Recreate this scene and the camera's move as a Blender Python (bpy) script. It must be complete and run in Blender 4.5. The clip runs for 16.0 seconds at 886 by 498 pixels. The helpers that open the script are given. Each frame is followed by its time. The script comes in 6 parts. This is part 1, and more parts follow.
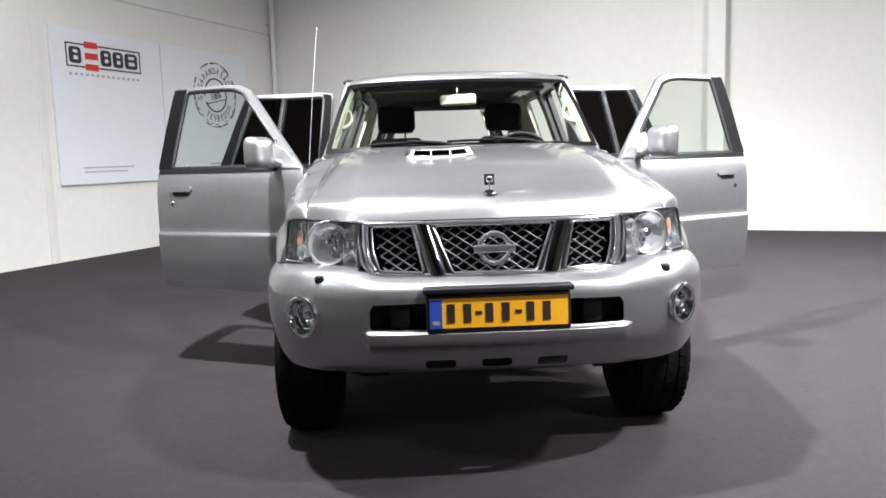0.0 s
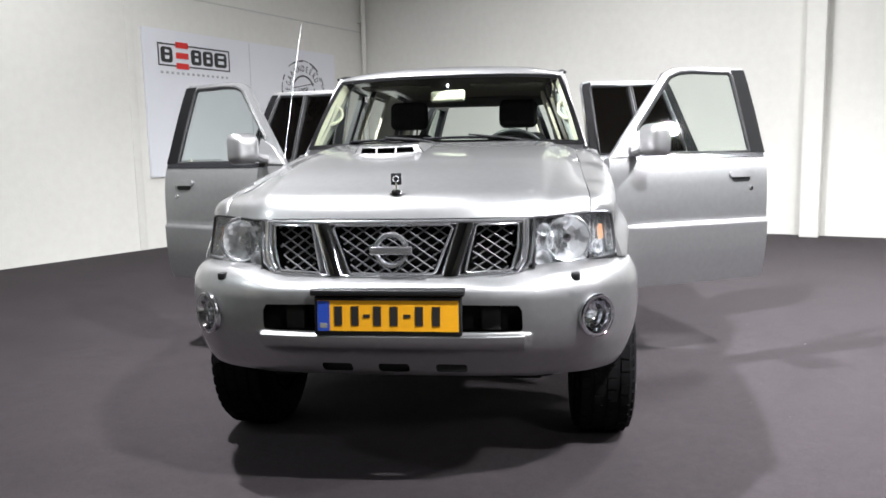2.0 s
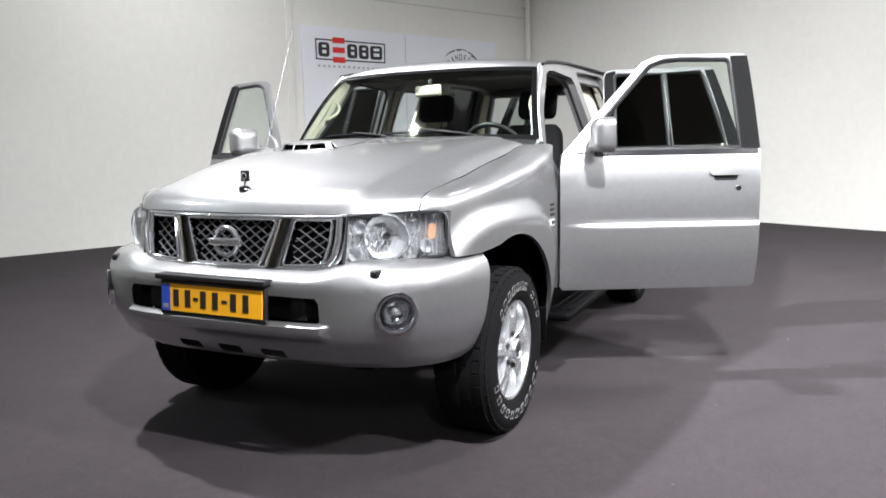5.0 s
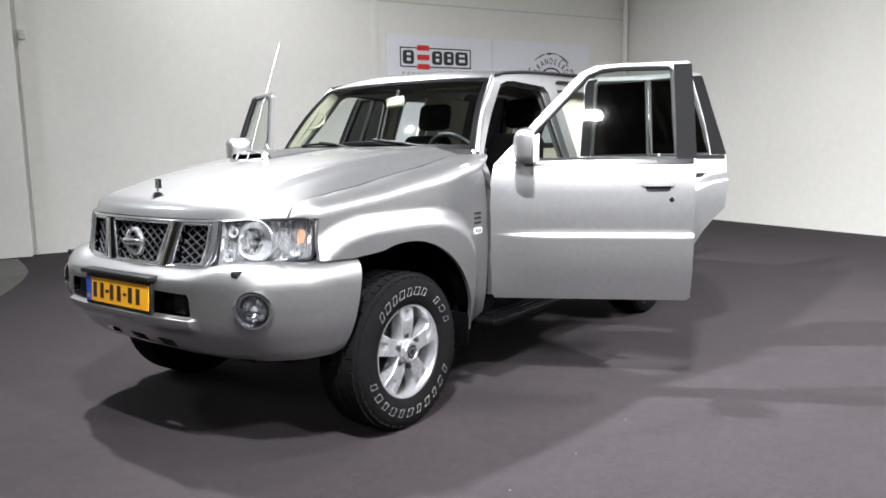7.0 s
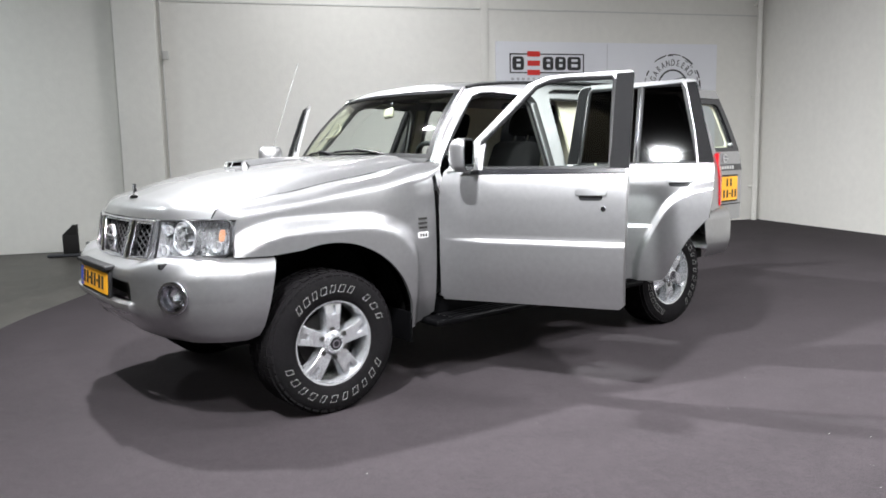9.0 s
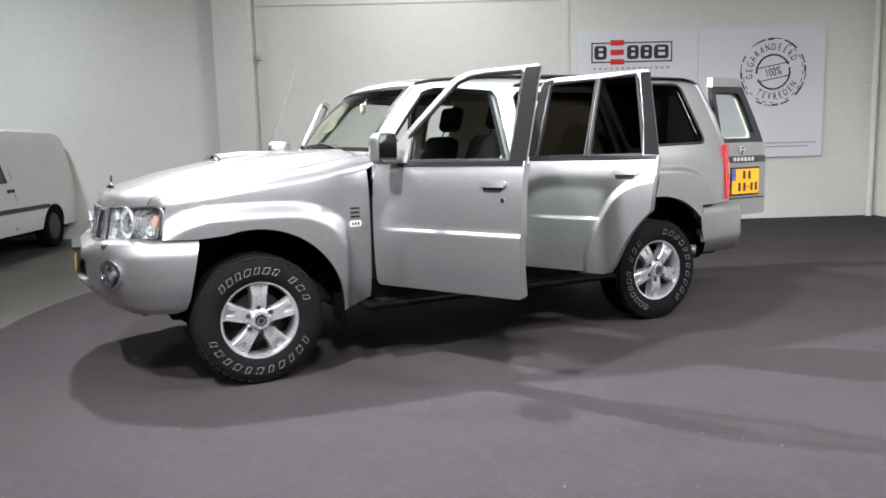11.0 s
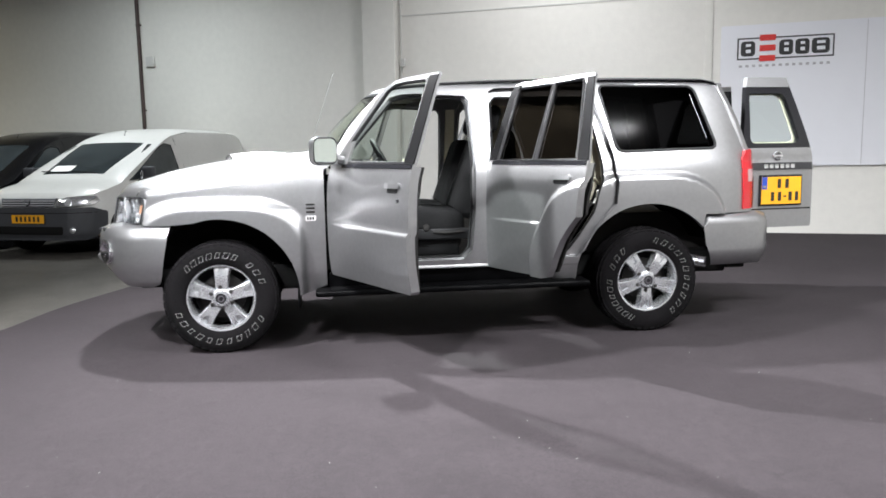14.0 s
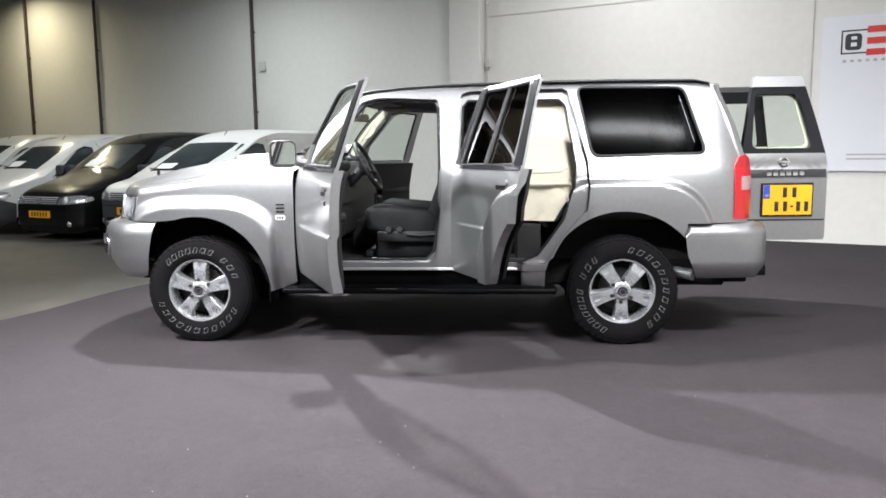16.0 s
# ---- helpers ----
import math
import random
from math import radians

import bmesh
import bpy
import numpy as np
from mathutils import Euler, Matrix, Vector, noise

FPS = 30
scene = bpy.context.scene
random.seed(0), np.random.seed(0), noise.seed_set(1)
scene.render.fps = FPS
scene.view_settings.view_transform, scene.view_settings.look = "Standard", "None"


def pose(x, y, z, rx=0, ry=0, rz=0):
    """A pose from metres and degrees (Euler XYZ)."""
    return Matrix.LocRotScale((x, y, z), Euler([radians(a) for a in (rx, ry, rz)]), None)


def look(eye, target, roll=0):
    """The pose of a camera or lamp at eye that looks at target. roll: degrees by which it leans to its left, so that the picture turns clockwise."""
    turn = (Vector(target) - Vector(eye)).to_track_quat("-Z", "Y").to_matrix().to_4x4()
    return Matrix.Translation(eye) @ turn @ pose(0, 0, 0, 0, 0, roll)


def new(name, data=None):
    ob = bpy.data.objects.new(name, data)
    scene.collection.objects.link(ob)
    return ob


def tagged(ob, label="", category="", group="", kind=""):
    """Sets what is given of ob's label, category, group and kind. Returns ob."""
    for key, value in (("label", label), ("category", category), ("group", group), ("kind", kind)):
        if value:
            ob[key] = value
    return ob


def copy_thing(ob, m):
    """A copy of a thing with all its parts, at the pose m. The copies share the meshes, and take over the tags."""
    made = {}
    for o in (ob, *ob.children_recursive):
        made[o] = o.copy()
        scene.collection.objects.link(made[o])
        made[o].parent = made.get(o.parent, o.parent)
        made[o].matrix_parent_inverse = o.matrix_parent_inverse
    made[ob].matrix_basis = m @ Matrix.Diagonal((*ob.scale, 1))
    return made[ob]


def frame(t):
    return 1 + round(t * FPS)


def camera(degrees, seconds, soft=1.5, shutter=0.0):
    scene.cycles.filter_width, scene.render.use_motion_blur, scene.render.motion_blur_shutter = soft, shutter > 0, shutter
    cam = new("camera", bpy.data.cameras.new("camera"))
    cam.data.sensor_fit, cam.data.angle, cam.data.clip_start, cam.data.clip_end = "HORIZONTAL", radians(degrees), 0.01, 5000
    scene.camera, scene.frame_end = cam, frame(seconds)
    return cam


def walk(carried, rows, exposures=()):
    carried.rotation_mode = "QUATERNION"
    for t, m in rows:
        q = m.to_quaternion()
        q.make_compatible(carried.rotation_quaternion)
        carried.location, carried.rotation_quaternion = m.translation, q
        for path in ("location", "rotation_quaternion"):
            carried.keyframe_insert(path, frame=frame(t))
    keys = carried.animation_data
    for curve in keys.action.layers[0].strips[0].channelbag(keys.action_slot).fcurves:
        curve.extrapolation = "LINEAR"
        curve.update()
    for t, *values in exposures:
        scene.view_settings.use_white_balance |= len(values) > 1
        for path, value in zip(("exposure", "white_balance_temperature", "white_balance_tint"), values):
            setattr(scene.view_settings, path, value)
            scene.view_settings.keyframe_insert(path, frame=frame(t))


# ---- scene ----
cam = camera(61.4, 16.0, 1.7)
PATH = [
    (0, (-0.307, -3.568, 1.291), (-0.225, -1.585, 1.039), -1.7),
    (0.5, (-0.092, -3.541, 1.292), (-0.083, -1.557, 1.044), -1.4),
    (1, (0.119, -3.507, 1.281), (0.075, -1.524, 1.021), -1.3),
    (1.5, (0.32, -3.483, 1.283), (0.194, -1.503, 1.033), -1.6),
    (2, (0.531, -3.444, 1.282), (0.276, -1.477, 1.027), -1.2),
    (2.5, (0.789, -3.416, 1.288), (0.462, -1.46, 1.031), -1.4),
    (3, (1.016, -3.368, 1.292), (0.546, -1.443, 1.021), -1.0),
    (3.5, (1.277, -3.322, 1.302), (0.707, -1.424, 1.036), -1.1),
    (6, (2.574, -2.883, 1.325), (1.557, -1.186, 1.03), -0.7),
    (6.5, (2.851, -2.77, 1.335), (1.763, -1.116, 1.052), -0.6),
    (7, (3.128, -2.64, 1.338), (1.933, -1.06, 1.063), -1.1),
    (7.5, (3.418, -2.48, 1.339), (2.13, -0.975, 1.063), -1.0),
    (8, (3.706, -2.312, 1.344), (2.343, -0.873, 1.079), -1.3),
    (8.5, (3.981, -2.126, 1.346), (2.502, -0.805, 1.088), -1.3),
    (9, (4.23, -1.921, 1.348), (2.683, -0.68, 1.09), -1.2),
    (11.5, (5.325, -0.654, 1.323), (3.516, 0.157, 1.057), -1.5),
    (12, (5.498, -0.384, 1.317), (3.658, 0.355, 1.06), -1.3),
    (12.5, (5.659, -0.109, 1.303), (3.773, 0.507, 1.053), -1.3),
    (13, (5.766, 0.177, 1.296), (3.851, 0.699, 1.049), -1.4),
    (13.5, (5.869, 0.461, 1.313), (3.919, 0.835, 1.072), -1.4),
    (14, (5.949, 0.781, 1.307), (3.985, 1.058, 1.051), -1.0),
    (14.5, (6.002, 1.104, 1.321), (4.025, 1.266, 1.063), -0.9),
    (15, (6.03, 1.456, 1.329), (4.047, 1.525, 1.079), -1.0),
    (15.5, (6.034, 1.795, 1.329), (4.051, 1.772, 1.075), -0.4),
    (16, (6.019, 2.106, 1.323), (4.04, 1.965, 1.069), -0.6),
]
walk(cam, [(t, look(eye, target, roll)) for t, eye, target, roll in PATH], [(0, 0.0), (3.5, -0.08), (6, -0.15), (8, -0.16), (11.5, -0.17), (14, -0.06), (16, 0.04)])

import collections

# ---- world and lights ----
world = bpy.data.worlds.new("world")
scene.world = world
world.use_nodes = True
world.node_tree.nodes["Background"].inputs[0].default_value = (0.75, 0.8, 0.9, 1)
world.node_tree.nodes["Background"].inputs[1].default_value = 0.01


def ceiling_lamp(x, y, z, tx, ty, power, size=0.3, long=1.3, colour=(0.962, 0.972, 1.0), turn=0.0, spread=160):
    """A ceiling fitting that shines down: a short tube, or a round one where long is 0."""
    data = bpy.data.lights.new("ceiling_lamp", "AREA")
    data.shape, data.size, data.energy, data.color = ("RECTANGLE" if long else "DISK"), size, power, colour
    data.size_y = long or size
    data.spread = radians(spread)
    ob = new("ceiling_lamp", data)
    ob.matrix_world = look((x, y, z), (tx, ty, 0), turn)
    return ob


LAMP_Z = 5.2
ceiling_lamp(-1.75, -0.5, LAMP_Z, 0.9, 2.6, 550, 0.2, 0, spread=118)
ceiling_lamp(-5.8, -3.0, LAMP_Z, -6.2, -3.0, 190, 0.25, colour=(0.90, 0.97, 1.0))
ceiling_lamp(3.0, -2.6, LAMP_Z, 2.2, 1.6, 425, 0.16, 0.32, turn=90, spread=105)
ceiling_lamp(6.8, -1.2, LAMP_Z, 1.0, 1.4, 190, 0.3, 0, spread=90)
ceiling_lamp(4.9, 4.3, LAMP_Z, 3.2, 2.9, 400, 0.3, 1.7, turn=56.5, spread=120)
ceiling_lamp(-3.7, 3.3, LAMP_Z, -5.0, 4.4, 130, 0.25)
ceiling_lamp(1.2, 4.5, LAMP_Z, 2.0, 7.0, 88, 0.25)
ceiling_lamp(9.0, 4.0, LAMP_Z, 8.5, 4.0, 130, 0.25)
ceiling_lamp(-2.3, -8.9, LAMP_Z, -3.6, -9.2, 210, 0.25, 1.3, (0.97, 0.98, 1.0), spread=130)
ceiling_lamp(5.5, -7.5, LAMP_Z, 4.6, -5.2, 210, 0.25, 1.3, spread=125)
ceiling_lamp(-11.0, -9.6, 5.4, -11.2, -9.6, 84, 0.25, 1.3, (1.0, 0.90, 0.62))

# ---- materials ----


def mat(name, colour, rough=0.5, metal=0.0, scale=20.0, vary=0.1, bump=0.0, bscale=None, coat=0.0, rand=0.0, wear=0.0):
    """A surface of one colour with fine grain, broad stains and relief."""
    m = bpy.data.materials.new(name)
    m.use_nodes = True
    nt = m.node_tree
    b = nt.nodes["Principled BSDF"]
    b.inputs["Metallic"].default_value = metal
    b.inputs["Coat Weight"].default_value = coat
    b.inputs["Coat Roughness"].default_value = 0.04
    tc = nt.nodes.new("ShaderNodeTexCoord")
    n1 = nt.nodes.new("ShaderNodeTexNoise")
    n1.inputs["Scale"].default_value = scale
    n1.inputs["Detail"].default_value = 5
    n2 = nt.nodes.new("ShaderNodeTexNoise")
    n2.inputs["Scale"].default_value = scale * 0.08
    n2.inputs["Detail"].default_value = 3
    nt.links.new(tc.outputs["Object"], n1.inputs["Vector"])
    nt.links.new(tc.outputs["Object"], n2.inputs["Vector"])
    add = nt.nodes.new("ShaderNodeMath")
    add.operation = "ADD"
    nt.links.new(n1.outputs["Fac"], add.inputs[0])
    nt.links.new(n2.outputs["Fac"], add.inputs[1])
    ramp = nt.nodes.new("ShaderNodeMapRange")
    ramp.inputs["From Min"].default_value, ramp.inputs["From Max"].default_value = 0.6, 1.4
    ramp.inputs["To Min"].default_value, ramp.inputs["To Max"].default_value = 1 - vary, 1 + vary
    nt.links.new(add.outputs[0], ramp.inputs["Value"])
    mul = nt.nodes.new("ShaderNodeVectorMath")
    mul.operation = "SCALE"
    mul.inputs[0].default_value = colour
    nt.links.new(ramp.outputs[0], mul.inputs["Scale"])
    nt.links.new(mul.outputs[0], b.inputs["Base Color"])
    rr = nt.nodes.new("ShaderNodeMapRange")
    rr.inputs["From Min"].default_value, rr.inputs["From Max"].default_value = 0.3, 0.7
    rr.inputs["To Min"].default_value, rr.inputs["To Max"].default_value = rough * (1 - 0.5 * wear) - 0.06 * rough, min(1, rough * (1 + wear) + 0.02)
    nt.links.new(n2.outputs["Fac"], rr.inputs["Value"])
    nt.links.new(rr.outputs[0], b.inputs["Roughness"])
    if bump:
        n3 = nt.nodes.new("ShaderNodeTexNoise")
        n3.inputs["Scale"].default_value = bscale or scale * 4
        n3.inputs["Detail"].default_value = 6
        nt.links.new(tc.outputs["Object"], n3.inputs["Vector"])
        bp = nt.nodes.new("ShaderNodeBump")
        bp.inputs["Strength"].default_value = bump
        bp.inputs["Distance"].default_value = 0.01
        nt.links.new(n3.outputs["Fac"], bp.inputs["Height"])
        nt.links.new(bp.outputs[0], b.inputs["Normal"])
    return m


def glass(name, tint, rough=0.0, gloss=0.05):
    """A thin pane: clear or tinted, with a mirror's gloss on top."""
    m = bpy.data.materials.new(name)
    m.use_nodes = True
    nt = m.node_tree
    nt.nodes.remove(nt.nodes["Principled BSDF"])
    tr = nt.nodes.new("ShaderNodeBsdfTransparent")
    tr.inputs[0].default_value = (*tint, 1)
    gl = nt.nodes.new("ShaderNodeBsdfGlossy")
    gl.inputs["Roughness"].default_value = 0.02 + rough
    lw = nt.nodes.new("ShaderNodeLayerWeight")
    lw.inputs["Blend"].default_value = 0.5
    po = nt.nodes.new("ShaderNodeMath")
    po.operation = "POWER"
    po.inputs[1].default_value = 4.5
    nt.links.new(lw.outputs["Facing"], po.inputs[0])
    fr = nt.nodes.new("ShaderNodeMapRange")
    fr.inputs["To Min"].default_value, fr.inputs["To Max"].default_value = gloss, 0.95
    nt.links.new(po.outputs[0], fr.inputs["Value"])
    mx = nt.nodes.new("ShaderNodeMixShader")
    nt.links.new(fr.outputs[0], mx.inputs[0])
    nt.links.new(tr.outputs[0], mx.inputs[1])
    nt.links.new(gl.outputs[0], mx.inputs[2])
    nt.links.new(mx.outputs[0], nt.nodes["Material Output"].inputs[0])
    return m


M = {}


def metallic_paint(name, colour, rough, coat_rough):
    """Metallic lacquer: fine bright flakes under a clear coat."""
    m = mat(name, colour, rough, 1.0, 420, 0.07)
    nt = m.node_tree
    b = nt.nodes["Principled BSDF"]
    b.inputs["Coat Weight"].default_value = 1.0
    b.inputs["Coat Roughness"].default_value = coat_rough
    b.inputs["Coat IOR"].default_value = 1.5
    b.inputs["Metallic"].default_value = 0.90
    b.inputs["Roughness"].default_value = rough
    nt.links.remove(b.inputs["Roughness"].links[0])
    tc = nt.nodes.new("ShaderNodeTexCoord")
    cells = nt.nodes.new("ShaderNodeTexVoronoi")
    cells.inputs["Scale"].default_value = 520
    nt.links.new(tc.outputs["Object"], cells.inputs["Vector"])
    bp = nt.nodes.new("ShaderNodeBump")
    bp.inputs["Strength"].default_value, bp.inputs["Distance"].default_value = 0.06, 0.0006
    nt.links.new(cells.outputs["Distance"], bp.inputs["Height"])
    nt.links.new(bp.outputs[0], b.inputs["Normal"])
    return m


M["silver"] = metallic_paint("silver_paint", (0.325, 0.325, 0.33), 0.41, 0.07)
M["chrome"] = mat("chrome", (0.80, 0.81, 0.84), 0.035, 1.0, 60, 0.04)
M["dull_chrome"] = mat("brushed_alloy", (0.58, 0.59, 0.61), 0.25, 0.8, 120, 0.06)
M["grille_chrome"] = mat("grille_chrome", (0.80, 0.81, 0.85), 0.09, 0.92, 60, 0.04)
M["black_plastic"] = mat("black_plastic", (0.011, 0.011, 0.012), 0.45, 0, 80, 0.25, 0.15, 300)
M["gloss_black"] = mat("gloss_black", (0.012, 0.012, 0.014), 0.15, 0, 60, 0.2)
M["satin_black"] = mat("satin_black", (0.002, 0.002, 0.0023), 0.42, 0, 60, 0.2)
M["satin_black"].node_tree.nodes["Principled BSDF"].inputs["Specular IOR Level"].default_value = 0.05
M["pillar_black"] = mat("pillar_black", (0.005, 0.005, 0.0055), 0.55, 0, 60, 0.2)
M["pillar_black"].node_tree.nodes["Principled BSDF"].inputs["Specular IOR Level"].default_value = 0.05
M["rubber"] = mat("tyre_rubber", (0.0065, 0.006, 0.0065), 0.9, 0, 60, 0.3, 0.4, 220)
M["rubber"].node_tree.nodes["Principled BSDF"].inputs["Specular IOR Level"].default_value = 0.06
M["dark_trim"] = mat("dark_trim", (0.019, 0.018, 0.0175), 0.6, 0, 60, 0.2, 0.2, 400)
M["seat_cloth"] = mat("seat_cloth", (0.013, 0.013, 0.0135), 0.9, 0, 90, 0.35, 0.5, 700)
M["cream"] = mat("cream_trim", (0.62, 0.58, 0.46), 0.6, 0, 30, 0.06, 0.1, 300)
M["headliner"] = mat("headliner", (0.16, 0.15, 0.13), 0.95, 0, 60, 0.1, 0.3, 600)
M["under"] = mat("underbody", (0.006, 0.006, 0.006), 0.85, 0, 20, 0.4, 0.4, 60)
for k in ("seat_cloth", "dark_trim", "under", "black_plastic"):
    M[k].node_tree.nodes["Principled BSDF"].inputs["Specular IOR Level"].default_value = {"seat_cloth": 0.06, "black_plastic": 0.3}.get(k, 0.15)
# near-black that puts the shade of deep recesses into the colour
M["recess_shade"] = mat("recess_shade_black", (0.0016, 0.0016, 0.0016), 0.95, 0, 40, 0.3)
M["recess_shade"].node_tree.nodes["Principled BSDF"].inputs["Specular IOR Level"].default_value = 0.05
M["lint"] = mat("lint", (0.2, 0.195, 0.19), 0.9, 0, 60, 0.3)
M["clear"] = glass("clear_glass", (0.80, 0.86, 0.82))
M["tint"] = glass("tinted_glass", (0.010, 0.0086, 0.0075), 0.02, 0.015)
M["dark_glass"] = glass("dark_glass", (0.010, 0.010, 0.011), 0.08, 0.0012)
M["lens"] = glass("lamp_lens", (0.98, 0.985, 0.99))
M["lamp_bowl"] = mat("lamp_bowl", (0.89, 0.90, 0.92), 0.08, 0.68, 40, 0.03)
M["lamp_base"] = mat("lamp_base", (0.86, 0.87, 0.89), 0.09, 0.85, 40, 0.05)
M["wire"] = mat("grille_wire", (0.055, 0.055, 0.058), 0.5, 0.1, 60, 0.1)
M["amber"] = mat("amber_plastic", (0.40, 0.21, 0.13), 0.2, 0, 60, 0.15)
M["red"] = mat("red_lens", (0.42, 0.008, 0.014), 0.15, 0, 60, 0.12, coat=0.15)
M["pink"] = mat("smoked_lens", (0.35, 0.22, 0.22), 0.12, 0, 60, 0.1, coat=0.5)
M["yellow"] = mat("plate_yellow", (0.74, 0.345, 0.012), 0.4, 0, 40, 0.05)
M["blue"] = mat("plate_blue", (0.02, 0.06, 0.35), 0.4, 0, 40, 0.05)
M["ink"] = mat("plate_ink", (0.015, 0.013, 0.012), 0.5, 0, 40, 0.1)
M["white_ink"] = mat("white_ink", (0.20, 0.20, 0.195), 0.6, 0, 60, 0.25)
M["mirror"] = mat("mirror_glass", (0.88, 0.9, 0.9), 0.02, 1.0, 10, 0.0)
M["wall"] = mat("wall_paint", (0.70, 0.69, 0.65), 0.8, 0, 9.0, 0.05, 0.22, 30)
M["wall_grey"] = mat("grey_wall_paint", (0.55, 0.55, 0.53), 0.8, 0, 3.0, 0.05, 0.15, 40)
# darker than the other walls to set what chrome and lacquer reflect
M["unseen_wall"] = mat("unseen_wall_paint", (0.50, 0.50, 0.49), 0.8, 0, 3.0, 0.05, 0.15, 40)


def floor_surface(name, colour, rough, layers, relief, grain):
    """A floor: a colour broken up by noise at several sizes (scale, strength), with fine relief."""
    m = mat(name, colour, rough, 0, grain, 0.35, relief, grain * 1.5)
    nt = m.node_tree
    b = nt.nodes["Principled BSDF"]
    b.inputs["Specular IOR Level"].default_value = 0.25
    tc = nt.nodes.new("ShaderNodeTexCoord")
    last = b.inputs["Base Color"].links[0].from_socket
    for scale, strength, detail, distort in layers:
        n = nt.nodes.new("ShaderNodeTexNoise")
        n.inputs["Scale"].default_value, n.inputs["Detail"].default_value, n.inputs["Distortion"].default_value = scale, detail, distort
        nt.links.new(tc.outputs["Object"], n.inputs["Vector"])
        r = nt.nodes.new("ShaderNodeMapRange")
        r.inputs["From Min"].default_value, r.inputs["From Max"].default_value = 0.3, 0.7
        r.inputs["To Min"].default_value, r.inputs["To Max"].default_value = 1 - strength, 1 + strength
        nt.links.new(n.outputs["Fac"], r.inputs["Value"])
        v = nt.nodes.new("ShaderNodeVectorMath")
        v.operation = "SCALE"
        nt.links.new(last, v.inputs[0])
        nt.links.new(r.outputs[0], v.inputs["Scale"])
        last = v.outputs[0]
    nt.links.new(last, b.inputs["Base Color"])
    return m


M["carpet"] = floor_surface("charcoal_carpet", (0.0280, 0.0230, 0.0258), 0.95, ((90, 0.20, 3, 0), (14, 0.10, 4, 0.6), (1.6, 0.10, 5, 1.2)), 0.35, 320)
M["concrete"] = floor_surface("concrete_floor", (0.056, 0.052, 0.046), 0.42, ((30, 0.12, 4, 0), (4.5, 0.22, 6, 1.0), (0.7, 0.25, 5, 1.5)), 0.2, 60)
M["ceiling"] = mat("ceiling_paint", (0.17, 0.17, 0.17), 0.9, 0, 6, 0.1)
M["sign"] = mat("sign_board", (0.72, 0.73, 0.77), 0.45, 0, 5, 0.02)
M["sign_edge"] = mat("sign_edge", (0.45, 0.45, 0.47), 0.5, 0, 20, 0.1)
M["sign_black"] = mat("sign_black", (0.02, 0.02, 0.022), 0.5, 0, 30, 0.2)
M["sign_grey"] = mat("sign_grey", (0.38, 0.38, 0.40), 0.5, 0, 30, 0.2)
M["sign_red"] = mat("sign_red", (0.62, 0.025, 0.02), 0.45, 0, 30, 0.1)
M["white_paint"] = mat("badge_white", (0.6, 0.6, 0.6), 0.3, 0, 40, 0.05)
M["van_white"] = mat("van_white", (0.62, 0.62, 0.60), 0.3, 0, 20, 0.05, coat=0.4)
M["van_black"] = mat("van_black", (0.004, 0.004, 0.0047), 0.35, 0, 20, 0.2, coat=0.45)
M["van_black"].node_tree.nodes["Principled BSDF"].inputs["Specular IOR Level"].default_value = 0.12
M["van_glass"] = mat("van_glass", (0.030, 0.037, 0.040), 0.16, 0, 3, 0.6)
M["dark_strip"] = mat("dark_strip", (0.05, 0.05, 0.053), 0.3, 0.6, 60, 0.1)
M["van_trim"] = mat("van_trim", (0.035, 0.037, 0.042), 0.6, 0, 60, 0.2, 0.1, 300)
M["paper"] = mat("paper", (0.8, 0.8, 0.78), 0.8, 0, 40, 0.04)

# ---- mesh helpers ----


SLOPES = {}


def lerp(table, v):
    """A smooth line through the table's points, with no overshoot."""
    key = tuple(table)
    if key not in SLOPES:
        x, y = np.array([p[0] for p in key], float), np.array([p[1] for p in key], float)
        h = np.diff(x)
        d = np.diff(y) / h
        s = np.zeros(len(x))
        s[0], s[-1] = d[0], d[-1]
        for k in range(1, len(x) - 1):
            if d[k - 1] * d[k] > 0:
                w1, w2 = 2 * h[k] + h[k - 1], h[k] + 2 * h[k - 1]
                s[k] = (w1 + w2) / (w1 / d[k - 1] + w2 / d[k])
        SLOPES[key] = (x.tolist(), y.tolist(), s.tolist())
    x, y, s = SLOPES[key]
    if v <= x[0]:
        return y[0]
    if v >= x[-1]:
        return y[-1]
    k = next(i for i in range(len(x) - 1) if v <= x[i + 1])
    h = x[k + 1] - x[k]
    t = (v - x[k]) / h
    return (1 + 2 * t) * (1 - t) ** 2 * y[k] + t * (1 - t) ** 2 * h * s[k] + t * t * (3 - 2 * t) * y[k + 1] + t * t * (t - 1) * h * s[k + 1]


